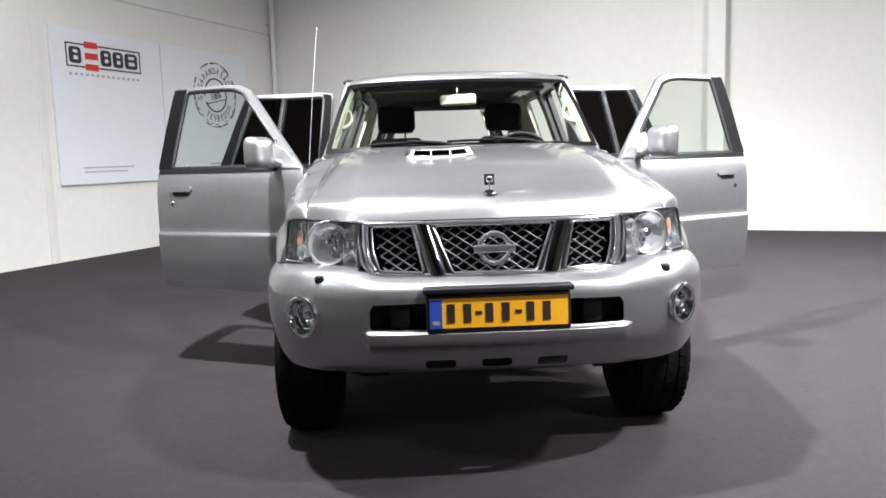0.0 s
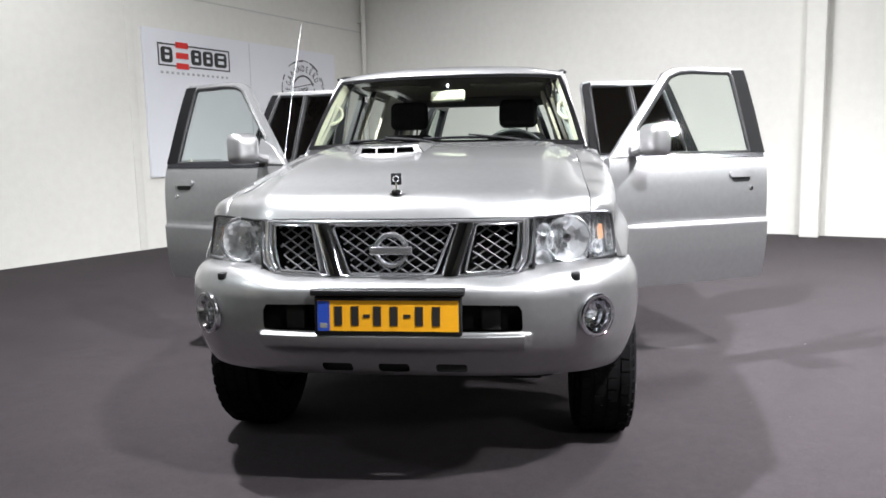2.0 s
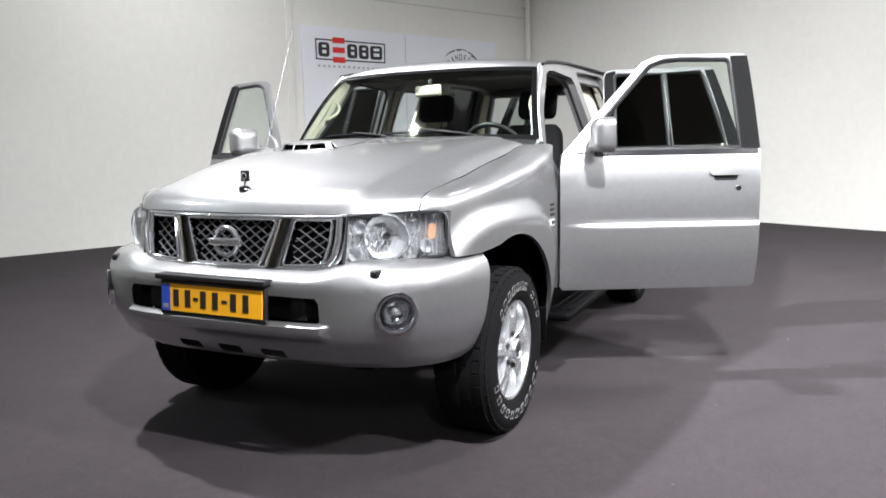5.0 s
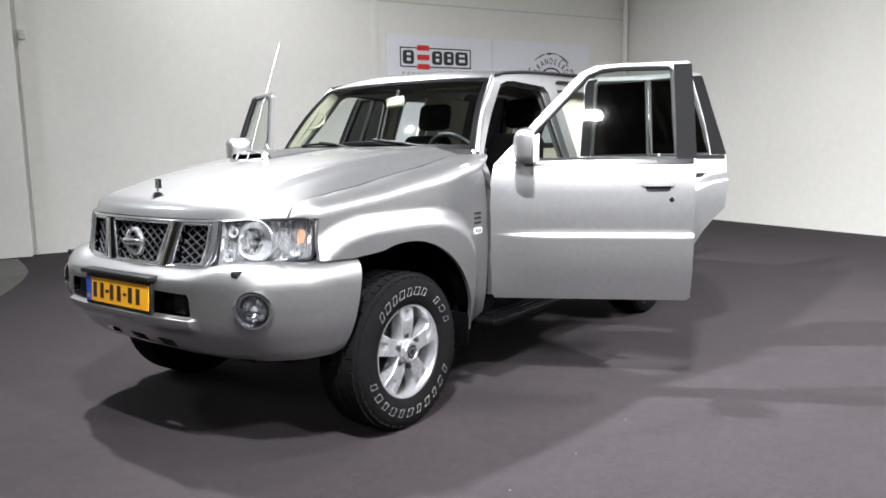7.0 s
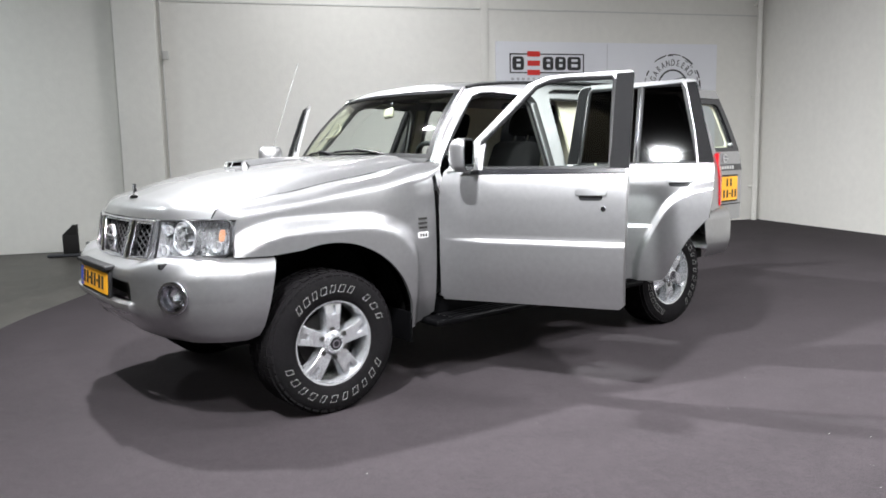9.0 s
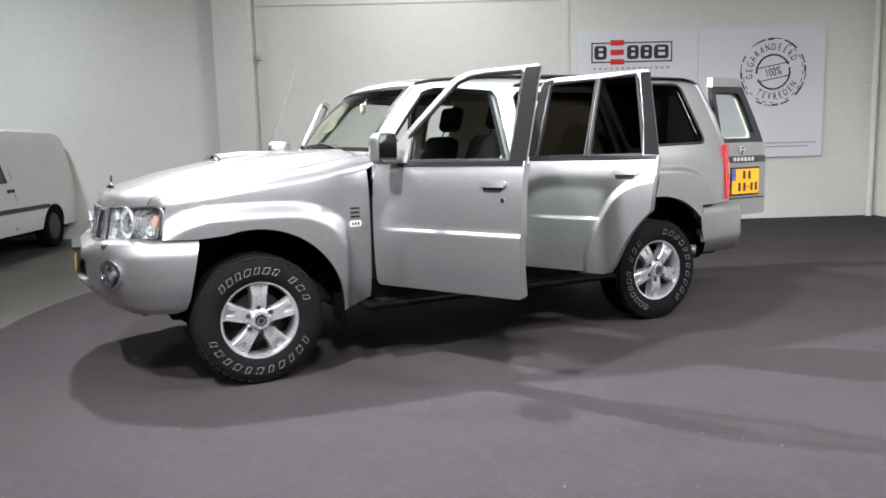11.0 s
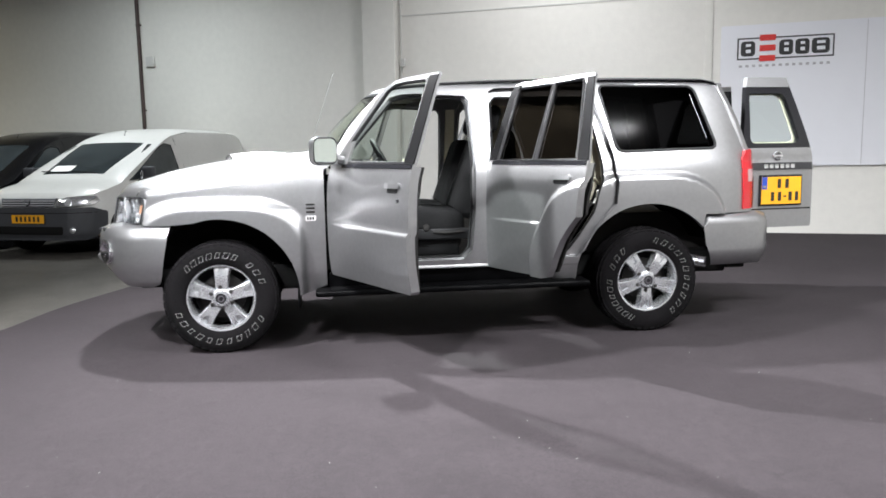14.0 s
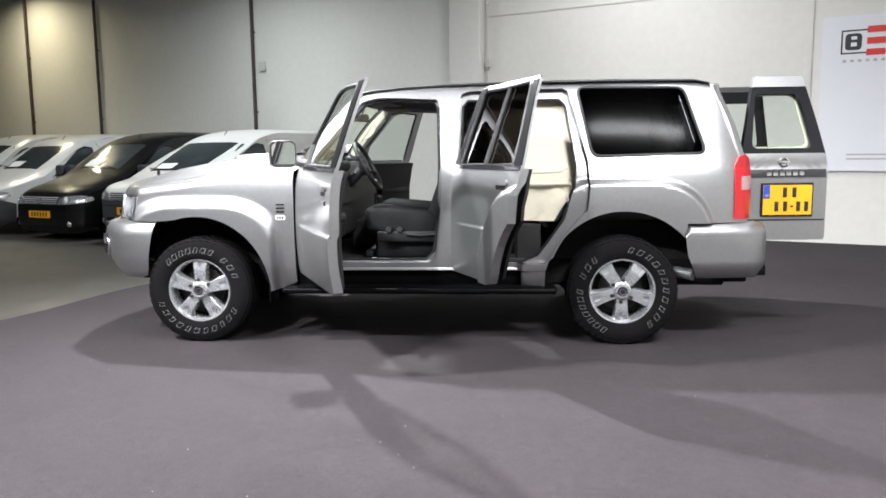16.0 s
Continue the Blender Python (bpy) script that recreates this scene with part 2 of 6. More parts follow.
def part(name, bm, material, parent=None, label="", sharp=38):
    bmesh.ops.recalc_face_normals(bm, faces=bm.faces[:])
    nl, sl = bm.verts.layers.float_vector.get("surface_normal"), bm.faces.layers.int.get("sheet")
    normals = None
    if nl is not None and sl is not None:
        normals = []
        for f in bm.faces:
            for v in f.verts:
                n = Vector(v[nl]) if f[sl] else f.normal.copy()
                normals.append(-n if n.dot(f.normal) < 0 else n)
    me = bpy.data.meshes.new(name)
    bm.to_mesh(me)
    bm.free()
    for p in me.polygons:
        p.use_smooth = True
    me.set_sharp_from_angle(angle=radians(sharp))
    if normals and len(normals) == len(me.loops):
        me.normals_split_custom_set(normals)
    for extra in ("surface_normal", "sheet"):
        if extra in me.attributes:
            me.attributes.remove(me.attributes[extra])
    me.materials.append(M[material] if isinstance(material, str) else material)
    ob = new(name, me)
    ob.parent = parent
    return tagged(ob, label) if label else ob


def empty(name, m=None, parent=None):
    ob = new(name)
    ob.empty_display_size = 0.2
    ob.parent = parent
    if m is not None:
        ob.matrix_world = m
    return ob


def fill(outline, holes=(), step=0.06, cut=True, vcuts=()):
    """A flat sheet in u, v with holes, cut into a fine net."""
    bm = bmesh.new()
    for loop in (outline, *holes):
        pts = []
        for (u0, v0), (u1, v1) in zip(loop, loop[1:] + loop[:1]):
            n = max(1, int(math.hypot(u1 - u0, v1 - v0) / step))
            pts += [(u0 + (u1 - u0) * k / n, v0 + (v1 - v0) * k / n) for k in range(n)]
        vs = [bm.verts.new((u, v, 0)) for u, v in pts]
        for k in range(len(vs)):
            bm.edges.new((vs[k], vs[(k + 1) % len(vs)]))
    bmesh.ops.triangle_fill(bm, use_beauty=True, edges=bm.edges[:])
    if cut:
        for axis in (0, 1):
            lo, hi = min(v.co[axis] for v in bm.verts), max(v.co[axis] for v in bm.verts)
            for k in range(1, int((hi - lo) / step) + 1):
                co, no = [0, 0, 0], [0, 0, 0]
                co[axis], no[axis] = lo + k * step + 0.0007, 1
                if co[axis] < hi:
                    bmesh.ops.bisect_plane(bm, geom=bm.verts[:] + bm.edges[:] + bm.faces[:], dist=0.0004, plane_co=co, plane_no=no)
    for v in vcuts:
        bmesh.ops.bisect_plane(bm, geom=bm.verts[:] + bm.edges[:] + bm.faces[:], dist=0.0004, plane_co=(0, v, 0), plane_no=(0, 1, 0))
    return bm


def bend(bm, fn, back=None):
    """Lay a flat sheet on a surface and keep the surface's own normals; back: the vector by which it is thickened."""
    nl = bm.verts.layers.float_vector.new("surface_normal")
    sl = bm.faces.layers.int.new("sheet")
    for v in bm.verts:
        u, w = v.co.x, v.co.y
        du, dw = fn(u + 0.002, w) - fn(u - 0.002, w), fn(u, w + 0.002) - fn(u, w - 0.002)
        n = du.cross(dw)
        v[nl] = n.normalized() if n.length > 1e-12 else Vector((0, 0, 1))
        v.co = fn(u, w)
    for f in bm.faces:
        f[sl] = 1
    if back is not None:
        made = bmesh.ops.extrude_face_region(bm, geom=bm.faces[:])["geom"]
        for v in made:
            if isinstance(v, bmesh.types.BMVert):
                v.co += Vector(back)
        for f in bm.faces:
            n = f.verts[0][nl]
            if abs(f.normal.dot(n)) < 0.6 and f.calc_area() > 0:
                f.normal_update()
                if abs(f.normal.dot(n)) < 0.6:
                    f[sl] = 0
    return bm


def flip(bm, sx):
    if sx < 0:
        for v in bm.verts:
            v.co.x = -v.co.x
        nl = bm.verts.layers.float_vector.get("surface_normal")
        if nl is not None:
            for v in bm.verts:
                v[nl] = Vector((-v[nl].x, v[nl].y, v[nl].z))
    return bm


def grid(us, vs, fn):
    bm = bmesh.new()
    rows = [[bm.verts.new(fn(u, v)) for v in vs] for u in us]
    for r0, r1 in zip(rows, rows[1:]):
        for k in range(len(vs) - 1):
            bm.faces.new((r0[k], r0[k + 1], r1[k + 1], r1[k]))
    return bm


def steps(a, b, n):
    return [a + (b - a) * k / n for k in range(n + 1)]


def box(x0, x1, y0, y1, z0, z1, r=0.0, seg=3, bm=None):
    out = bmesh.new()
    bmesh.ops.create_cube(out, size=1)
    for v in out.verts:
        v.co = Vector(((x0 + x1) / 2 + v.co.x * (x1 - x0), (y0 + y1) / 2 + v.co.y * (y1 - y0), (z0 + z1) / 2 + v.co.z * (z1 - z0)))
    if r:
        bmesh.ops.bevel(out, geom=out.edges[:], offset=r, segments=seg, affect="EDGES", profile=0.5)
    return out if bm is None else join(bm, out)


def join(a, b, m=None):
    """Add b's mesh to a."""
    me = bpy.data.meshes.new("t")
    if m is not None:
        b.transform(m)
    for bm in (a, b):
        sl = bm.faces.layers.int.get("sheet")
        if sl is not None:
            bm.faces.layers.int.remove(sl)
    b.to_mesh(me)
    b.free()
    a.from_mesh(me)
    bpy.data.meshes.remove(me)
    return a


def tube(points, r, n=10, closed=False, taper=None):
    """A round bar along a line of points."""
    bm = bmesh.new()
    pts = [Vector(p) for p in points]
    rings = []
    for k, p in enumerate(pts):
        a = pts[k - 1] if k or closed else p
        b = pts[(k + 1) % len(pts)] if k < len(pts) - 1 or closed else p
        d = (b - a).normalized()
        s = d.orthogonal().normalized() if not rings else (side - d * side.dot(d)).normalized()
        side = s
        t = d.cross(s)
        rr = r if taper is None else r + (taper - r) * k / (len(pts) - 1)
        rings.append([bm.verts.new(p + rr * (math.cos(2 * math.pi * j / n) * s + math.sin(2 * math.pi * j / n) * t)) for j in range(n)])
    pairs = list(zip(rings, rings[1:])) + ([(rings[-1], rings[0])] if closed else [])
    for r0, r1 in pairs:
        for j in range(n):
            bm.faces.new((r0[j], r0[(j + 1) % n], r1[(j + 1) % n], r1[j]))
    if not closed:
        bm.faces.new(rings[0])
        bm.faces.new(rings[-1])
    return bm


def lathe(profile, n=48, m=None):
    """Turn a profile of (radius, height) round z."""
    bm = bmesh.new()
    rings = [[bm.verts.new((r * math.cos(2 * math.pi * j / n), r * math.sin(2 * math.pi * j / n), h)) for j in range(n)] for r, h in profile]
    for r0, r1 in zip(rings, rings[1:]):
        for j in range(n):
            bm.faces.new((r0[j], r0[(j + 1) % n], r1[(j + 1) % n], r1[j]))
    if m is not None:
        bm.transform(m)
    return bm


def prism(outline, h, r=0.0):
    """A flat outline in x, y raised to the height h."""
    bm = bmesh.new()
    f = bm.faces.new([bm.verts.new((x, y, 0)) for x, y in outline])
    made = bmesh.ops.extrude_face_region(bm, geom=[f])["geom"]
    for v in made:
        if isinstance(v, bmesh.types.BMVert):
            v.co.z += h
    if r:
        bmesh.ops.bevel(bm, geom=bm.edges[:], offset=r, segments=2, affect="EDGES")
    return bm


def arc(cx, cy, r, a0, a1, n):
    return [(cx + r * math.cos(radians(a0 + (a1 - a0) * k / n)), cy + r * math.sin(radians(a0 + (a1 - a0) * k / n))) for k in range(n + 1)]


def round_corners(pts, r, n=6):
    """A polygon with its corners rounded off."""
    out = []
    for k, p in enumerate(pts):
        p, a, b = Vector(p), Vector(pts[k - 1]), Vector(pts[(k + 1) % len(pts)])
        s, e = p + (a - p).normalized() * r, p + (b - p).normalized() * r
        for j in range(n + 1):
            t = j / n
            q = s * (1 - t) ** 2 + p * 2 * t * (1 - t) + e * t * t
            out.append((q.x, q.y))
    return out


def rounded(x0, x1, y0, y1, r, n=5):
    out = []
    for cx, cy, a in ((x1 - r, y1 - r, 0), (x0 + r, y1 - r, 90), (x0 + r, y0 + r, 180), (x1 - r, y0 + r, 270)):
        out += arc(cx, cy, r, a, a + 90, n)
    return out


# ---- the hall ----
# Room axes: u runs along the sign wall away from the far corner, v along the back wall.
CORNER = Vector((-2.85, 11.19, 0))
ROOM = Matrix.Translation(CORNER) @ Matrix(((-0.4226, 0.9063, 0, 0), (-0.9063, -0.4226, 0, 0), (0, 0, 1, 0), (0, 0, 0, 1)))
HIGH = 6.5


def room_box(name, u0, u1, v0, v1, z0, z1, material, label="", category="", r=0.0, kind="structure"):
    ob = part(name, box(u0, u1, v0, v1, z0, z1, r), material)
    ob.matrix_world = ROOM
    return tagged(ob, label, category, "", kind)


room_box("wall_west", -0.3, 32, -0.3, 0, 0, HIGH, "wall", "off-white painted concrete hall wall", "wall")
room_box("wall_north", -0.3, 0, 0, 22, 0, HIGH, "wall", "off-white painted hall wall behind the car", "wall")
# east and south walls are unseen, added to close the hall and bounce light
room_box("wall_east", 0, 32, 22, 22.3, 0, HIGH, "unseen_wall", "unseen plain wall closing the hall, toned for the car's reflections", "wall")
room_box("wall_south", 32, 32.3, -0.3, 22.3, 0, HIGH, "unseen_wall", "unseen plain wall closing the hall, toned for the car's reflections", "wall")
room_box("ceiling", -0.3, 32.3, -0.3, 22.3, HIGH, HIGH + 0.2, "ceiling", "plain grey hall ceiling", "ceiling")
room_box("floor", -0.3, 32.3, -0.3, 22.3, -0.3, -0.006, "concrete", "worn grey concrete hall floor", "floor")
room_box("wall_pilaster", 10.22, 10.80, 0, 0.22, 0, HIGH, "wall", "off-white painted square wall pilaster", "pilaster", 0.012)
room_box("wall_pilaster", 0, 0.30, 7.885, 8.13, 0, HIGH, "wall", "off-white painted square wall pilaster", "pilaster", 0.012)

# carpet with a curved edge towards the bare concrete
EDGE = [(-7.3, 1.75), (-5.6, 1.15), (-4.06, 0.1), (-2.9, -0.85), (-2.2, -1.25), (-1.5, -1.52), (-0.9, -1.7), (0.3, -1.97), (2.0, -2.9), (3.0, -4.2), (3.4, -6.5), (3.5, -9)]


def smooth_line(pts, n=8):
    out = []
    p = [pts[0]] + list(pts) + [pts[-1]]
    for a, b, c, d in zip(p, p[1:], p[2:], p[3:]):
        for k in range(n):
            t = k / n
            out.append(tuple(0.5 * (2 * b[i] + (c[i] - a[i]) * t + (2 * a[i] - 5 * b[i] + 4 * c[i] - d[i]) * t * t + (3 * b[i] - a[i] - 3 * c[i] + d[i]) * t ** 3) for i in range(len(b))))
    return out + [tuple(pts[-1])]


def room_at(u, v, z=0.0):
    return ROOM @ Vector((u, v, z))


carpet_line = [tuple(p) for p in smooth_line(EDGE)]
far = [room_at(21, 22), room_at(0, 22), room_at(0, 0), room_at(10.22, 0), room_at(10.22, 0.22), room_at(10.5, 0.22)]
bm = prism(carpet_line + [(p.x, p.y) for p in far], 0.005)
bmesh.ops.translate(bm, verts=bm.verts[:], vec=(0, 0, -0.005))
tagged(part("carpet", bm, "carpet", label="charcoal grey needle-felt carpet with a curved edge"), "", "carpet", "", "structure")

# ---- the sign on the wall ----


def on_wall(bm, u, z, d=0.0):
    """Stand a flat piece, drawn in x (to the right as one faces the wall) and y (up), on the sign wall."""
    bm.transform(ROOM @ Matrix.Translation((u, 0.05 + d, z)) @ Matrix(((-1, 0, 0, 0), (0, 0, 1, 0), (0, 1, 0, 0), (0, 0, 0, 1))))
    return bm


sign = part("wall_sign", on_wall(prism([(0, 0), (4.08, 0), (4.08, 2.10), (0, 2.10)], 0.045, 0.006), 5.02, 1.02, -0.045), "sign")
tagged(sign, "large white printed board with black logo and round stamp", "sign")


def sign_piece(name, outline, u, z, material, lift=0.0):
    return part(name, on_wall(prism(outline, 0.004), u, z, 0.001 + lift), material, sign)


def rect(x0, x1, y0, y1):
    return [(x0, y0), (x1, y0), (x1, y1), (x0, y1)]


# the logo: a black outlined box with block shapes and three red bars
LU, LZ = 4.79, 2.61
for o in (rect(0, 1.32, 0, 0.02), rect(0, 1.32, 0.30, 0.32), rect(0, 0.02, 0.02, 0.30), rect(1.30, 1.32, 0.02, 0.30)):
    sign_piece("logo_outline", o, LU, LZ, "sign_black")
for x0, w in ((0.05, 0.20), (0.58, 0.19), (0.80, 0.19), (1.02, 0.24)):
    o = rounded(x0, x0 + w, 0.05, 0.27, 0.05)
    sign_piece("logo_block", o, LU, LZ, "sign_black")
    sign_piece("logo_block_gap", rect(x0 + 0.07, x0 + w - 0.06, 0.10, 0.15), LU, LZ, "sign", 0.004)
    sign_piece("logo_block_gap", rect(x0 + 0.07, x0 + w - 0.06, 0.19, 0.23), LU, LZ, "sign", 0.004)
for y0 in (-0.03, 0.12, 0.27):
    sign_piece("logo_bar", rect(0.31, 0.53, y0, y0 + 0.085), LU, LZ, "sign_red", 0.004)
for k in range(14):
    sign_piece("small_text_bar", rect(0.03 + k * 0.092, 0.03 + k * 0.092 + 0.045, -0.11, -0.075), LU, LZ, "sign_grey")
for k, (x0, x1, y) in enumerate(((0.0, 1.0, 0), (0.0, 0.86, -0.06))):
    sign_piece("small_text_bar", rect(x0, x1, y, y + 0.02), 2.05, 1.24, "sign_grey")
    sign_piece("small_text_bar", rect(x0, x1 * 0.9, y, y + 0.02), 4.65, 1.24, "sign_grey")
sign_piece("board_joint", rect(0, 0.008, 0, 2.06), 3.05, 1.04, "sign_edge")


def ring_piece(cx, cz, r0, r1, a0, a1):
    pts = arc(0, 0, r1, a0, a1, 10) + arc(0, 0, r0, a1, a0, 10)
    sign_piece("stamp_ring", pts, cx, cz, "sign_black")


SU, SZ = 1.80, 2.40
for k in range(24):
    if k not in (2, 9, 15, 20):
        ring_piece(SU, SZ, 0.515 + 0.008 * (k % 3), 0.545, k * 15, k * 15 + 11 + (k % 2) * 5)
for k in range(6, 22):
    if k not in (12,):
        ring_piece(SU, SZ, 0.488, 0.500, k * 15 + 100, k * 15 + 108)
ring_piece(SU, SZ, 0.262, 0.290, 25, 185)
ring_piece(SU, SZ, 0.262, 0.290, 205, 375)
for y in (-0.115, 0.10):
    o = [(-0.26, y - 0.05), (0.26, y + 0.05), (0.26, y + 0.065), (-0.26, y - 0.035)]
    sign_piece("stamp_line", o, SU, SZ, "sign_black")


def stamp_text(text, size, place, turn, name="stamp_letter"):
    cu = bpy.data.curves.new(name, "FONT")
    cu.body, cu.size, cu.align_x, cu.align_y, cu.extrude = text, size, "CENTER", "CENTER", 0.002
    tmp = bpy.data.objects.new(name, cu)
    scene.collection.objects.link(tmp)
    bpy.context.view_layer.update()
    me = bpy.data.meshes.new_from_object(tmp.evaluated_get(bpy.context.evaluated_depsgraph_get()))
    bpy.data.objects.remove(tmp)
    bm = bmesh.new()
    bm.from_mesh(me)
    bm.transform(Matrix.Translation((place[0], place[1], 0.002)) @ Matrix.Rotation(turn, 4, "Z") @ Matrix.Diagonal((0.82, 1.25, 1, 1)))
    part(name, on_wall(bm, SU, SZ, 0.002), "sign_black", sign)


for k, c in enumerate("GEGARANDEERD"):
    a = radians(190 - k * 14.2)
    stamp_text(c, 0.125, (0.395 * math.cos(a), 0.395 * math.sin(a)), a - math.pi / 2)
for k, c in enumerate("TEVREDEN"):
    a = radians(235 + k * 13.5)
    stamp_text(c, 0.125, (0.395 * math.cos(a), 0.395 * math.sin(a)), a + math.pi / 2)
stamp_text("100%", 0.155, (0, -0.005), radians(11))

# pipes, conduits and lines on the walls
def wall_pipe(name, u, v, r, z0, z1, material, label):
    bm = lathe([(0.001, z0), (r, z0), (r, z1), (0.001, z1)], 14)
    ob = part(name, bm, material)
    ob.matrix_world = ROOM @ Matrix.Translation((u, v, 0))
    for k in range(3):
        clip = part("pipe_clip", box(-r - 0.012, r + 0.012, -v, 0.01, z0 + 0.6 + k * 1.6, z0 + 0.63 + k * 1.6, 0.003), material, ob)
    return tagged(ob, label, "pipe")


M["pipe_dark"] = mat("dark_pipe", (0.055, 0.035, 0.032), 0.6, 0, 20, 0.3)
for u in (15.47, 20.35, 23.0, 25.7):
    wall_pipe("wall_pipe", u, 0.05, 0.035, 0, HIGH - 0.01, "pipe_dark", "dark brown vertical pipe on the hall wall")
wall_pipe("corner_pipe", 0.14, 0.12, 0.045, 0, HIGH - 0.01, "wall", "off-white painted vertical pipe in the corner")
wall_pipe("conduit", 10.17, 0.03, 0.012, 0, HIGH - 0.01, "wall_grey", "thin grey conduit beside the pilaster")
room_box("wall_joint", 5.14, 5.26, 0.0, 0.018, 0, HIGH - 0.01, "wall", "off-white vertical cover strip between wall panels", "trim", 0.004)
room_box("wall_line", 0.0, 10.2, 0.0, 0.012, 3.62, 3.64, "wall_grey", "thin grey horizontal joint line along the wall", "trim")
room_box("junction_box", 15.16, 15.34, 0.0, 0.06, 3.03, 3.22, "wall_grey", "small grey junction box on the hall wall", "box", 0.008, "")
room_box("switch_box", 10.08, 10.16, 0.06, 0.12, 2.78, 2.90, "wall_grey", "small weathered switch box on the pilaster side", "box", 0.006, "")

# ---- the silver car: x across (its left side is +x), y from front axle to rear ----
car = empty("car")
tagged(car, "silver metallic off-road car with all doors open on dark carpet", "car")
PROF = [(0.38, 0.855), (0.46, 0.875), (0.55, 0.893), (0.66, 0.902), (0.80, 0.907), (0.95, 0.906), (1.08, 0.900), (1.16, 0.890), (1.215, 0.876), (1.25, 0.862), (1.30, 0.843), (1.45, 0.790), (1.60, 0.735), (1.72, 0.688), (1.78, 0.655), (1.82, 0.60)]
PLAN = [(-0.95, -0.24), (-0.6, -0.115), (-0.45, -0.077), (-0.2, -0.04), (0.1, -0.015), (0.5, 0), (3.2, 0), (3.45, -0.008), (3.6, -0.022), (3.72, -0.05), (3.80, -0.085), (3.86, -0.14)]


def ease(t):
    t = max(0.0, min(1.0, t))
    return t * t * (3 - 2 * t)


def side_x(y, z):
    x = lerp(PROF, z) + lerp(PLAN, y)
    up = max(0.0, z - 0.385)
    rf = (abs(y / 0.61) ** 3.4 + (up / 0.625) ** 3.4) ** (1 / 3.4)
    rr = (abs((y - 2.97) / (0.61 + 0.075 * ease((0.95 - z) / 0.4) * (1 if y < 2.97 else 0))) ** 3.4 + (up / 0.725) ** 3.4) ** (1 / 3.4)
    x += 0.046 * ease((1.07 - rf) / 0.16) * ease((0.50 - y) / 0.05 + 1.6)
    x += 0.046 * ease((1.06 - rr) / 0.075)
    return x


def side(y, z):
    return Vector((side_x(y, z), y, z))


def cab(y, z):
    """The cab's side, drawn in along the windscreen pillar."""
    back = (0.794 * (y - 0.80) - 0.608 * (z - 1.312))
    return side(y, z) - Vector((0.040 * ease((z - 1.08) / 0.22) * ease((1.74 - z) / 0.30) * ease((0.30 - back) / 0.25), 0, 0))


def pane_point(y, z, dx):
    """Glass lies on a plainer, almost flat surface."""
    return Vector((0.862 - 0.3702 * (z - 1.25) + 0.003 * math.sin(math.pi * (z - 1.25) / 0.47) + lerp(PLAN, y) + dx, y, z))


def both(name, make, material, parent=None, label="", sharp=38):
    """One piece on each side of the car."""
    return [part(name, flip(make(), sx), material, parent or car, label, sharp) for sx in (1, -1)]


# bonnet and wing tops
FRONT = [(0, -0.768), (0.25, -0.757), (0.40, -0.735), (0.50, -0.712), (0.58, -0.672), (0.66, -0.610), (0.72, -0.553), (0.78, -0.500), (0.83, -0.452)]
RISE = [(0, 1.046), (0.010, 1.066), (0.025, 1.088), (0.05, 1.106), (0.08, 1.118), (0.12, 1.130), (0.2, 1.152), (0.35, 1.198), (0.8, 1.279), (1.3, 1.325), (1.5, 1.333)]
DROP = [(0, 0), (0.45, 0.004), (0.56, 0.010), (0.62, 0.016), (0.66, 0.024), (0.70, 0.042), (0.74, 0.066), (0.80, 0.108), (0.86, 0.165)]


def front_y(x):
    return lerp(FRONT, abs(x))


def cowl_y(x):
    return 0.575 + 0.20 * abs(x) ** 2


def top_z(x, y):
    e = max(0.0, y - front_y(x))
    z = lerp(RISE, e) - lerp(DROP, abs(x)) * ease(e / 0.5) * (1 - 0.45 * ease((y - 0.30) / 0.38))
    return z + 0.013 * ease((0.565 + 0.075 * min(1.0, e / 1.2) - abs(x)) / 0.045) * ease((e + 0.02) / 0.12)


def bonnet_point(x, s):
    y = front_y(x) + s * (cowl_y(x) - front_y(x))
    return Vector((x, y, top_z(x, y)))


SS = [0, 0.005, 0.01, 0.016, 0.023, 0.031, 0.04, 0.05, 0.062, 0.078, 0.095, 0.12, 0.15, 0.2, 0.26, 0.33, 0.41, 0.5, 0.6, 0.7, 0.8, 0.9, 1.0]
bonnet = part("bonnet", grid(steps(-0.7265, 0.7265, 60), SS, bonnet_point), "silver", car, sharp=60)


def wing_point(k, y):
    """Across the wing's top from the bonnet gap to the side's upper edge, or to the headlight's."""
    zt = wing_top(y)
    xf = float(np.interp(y, [p[1] for p in FRONT], [p[0] for p in FRONT]))
    xo = min(side_x(y, zt), xf) if y < -0.43 else side_x(y, zt)
    zi = top_z(0.730, y)
    x = 0.730 + (xo - 0.730) * math.sin(k * math.pi / 2)
    return Vector((x, y, zt + (zi - zt) * math.cos(k * math.pi / 2) ** 0.9))


def wing_top(y):
    return lerp([(-0.60, 1.046), (-0.50, 1.044), (-0.45, 1.044), (-0.3, 1.062), (0, 1.10), (0.4, 1.142), (0.56, 1.175), (0.70, 1.208), (0.80, 1.285)], y)


both("wing_top", lambda: grid(steps(0, 1, 10), steps(-0.540, 0.790, 44), wing_point), "silver", sharp=60)
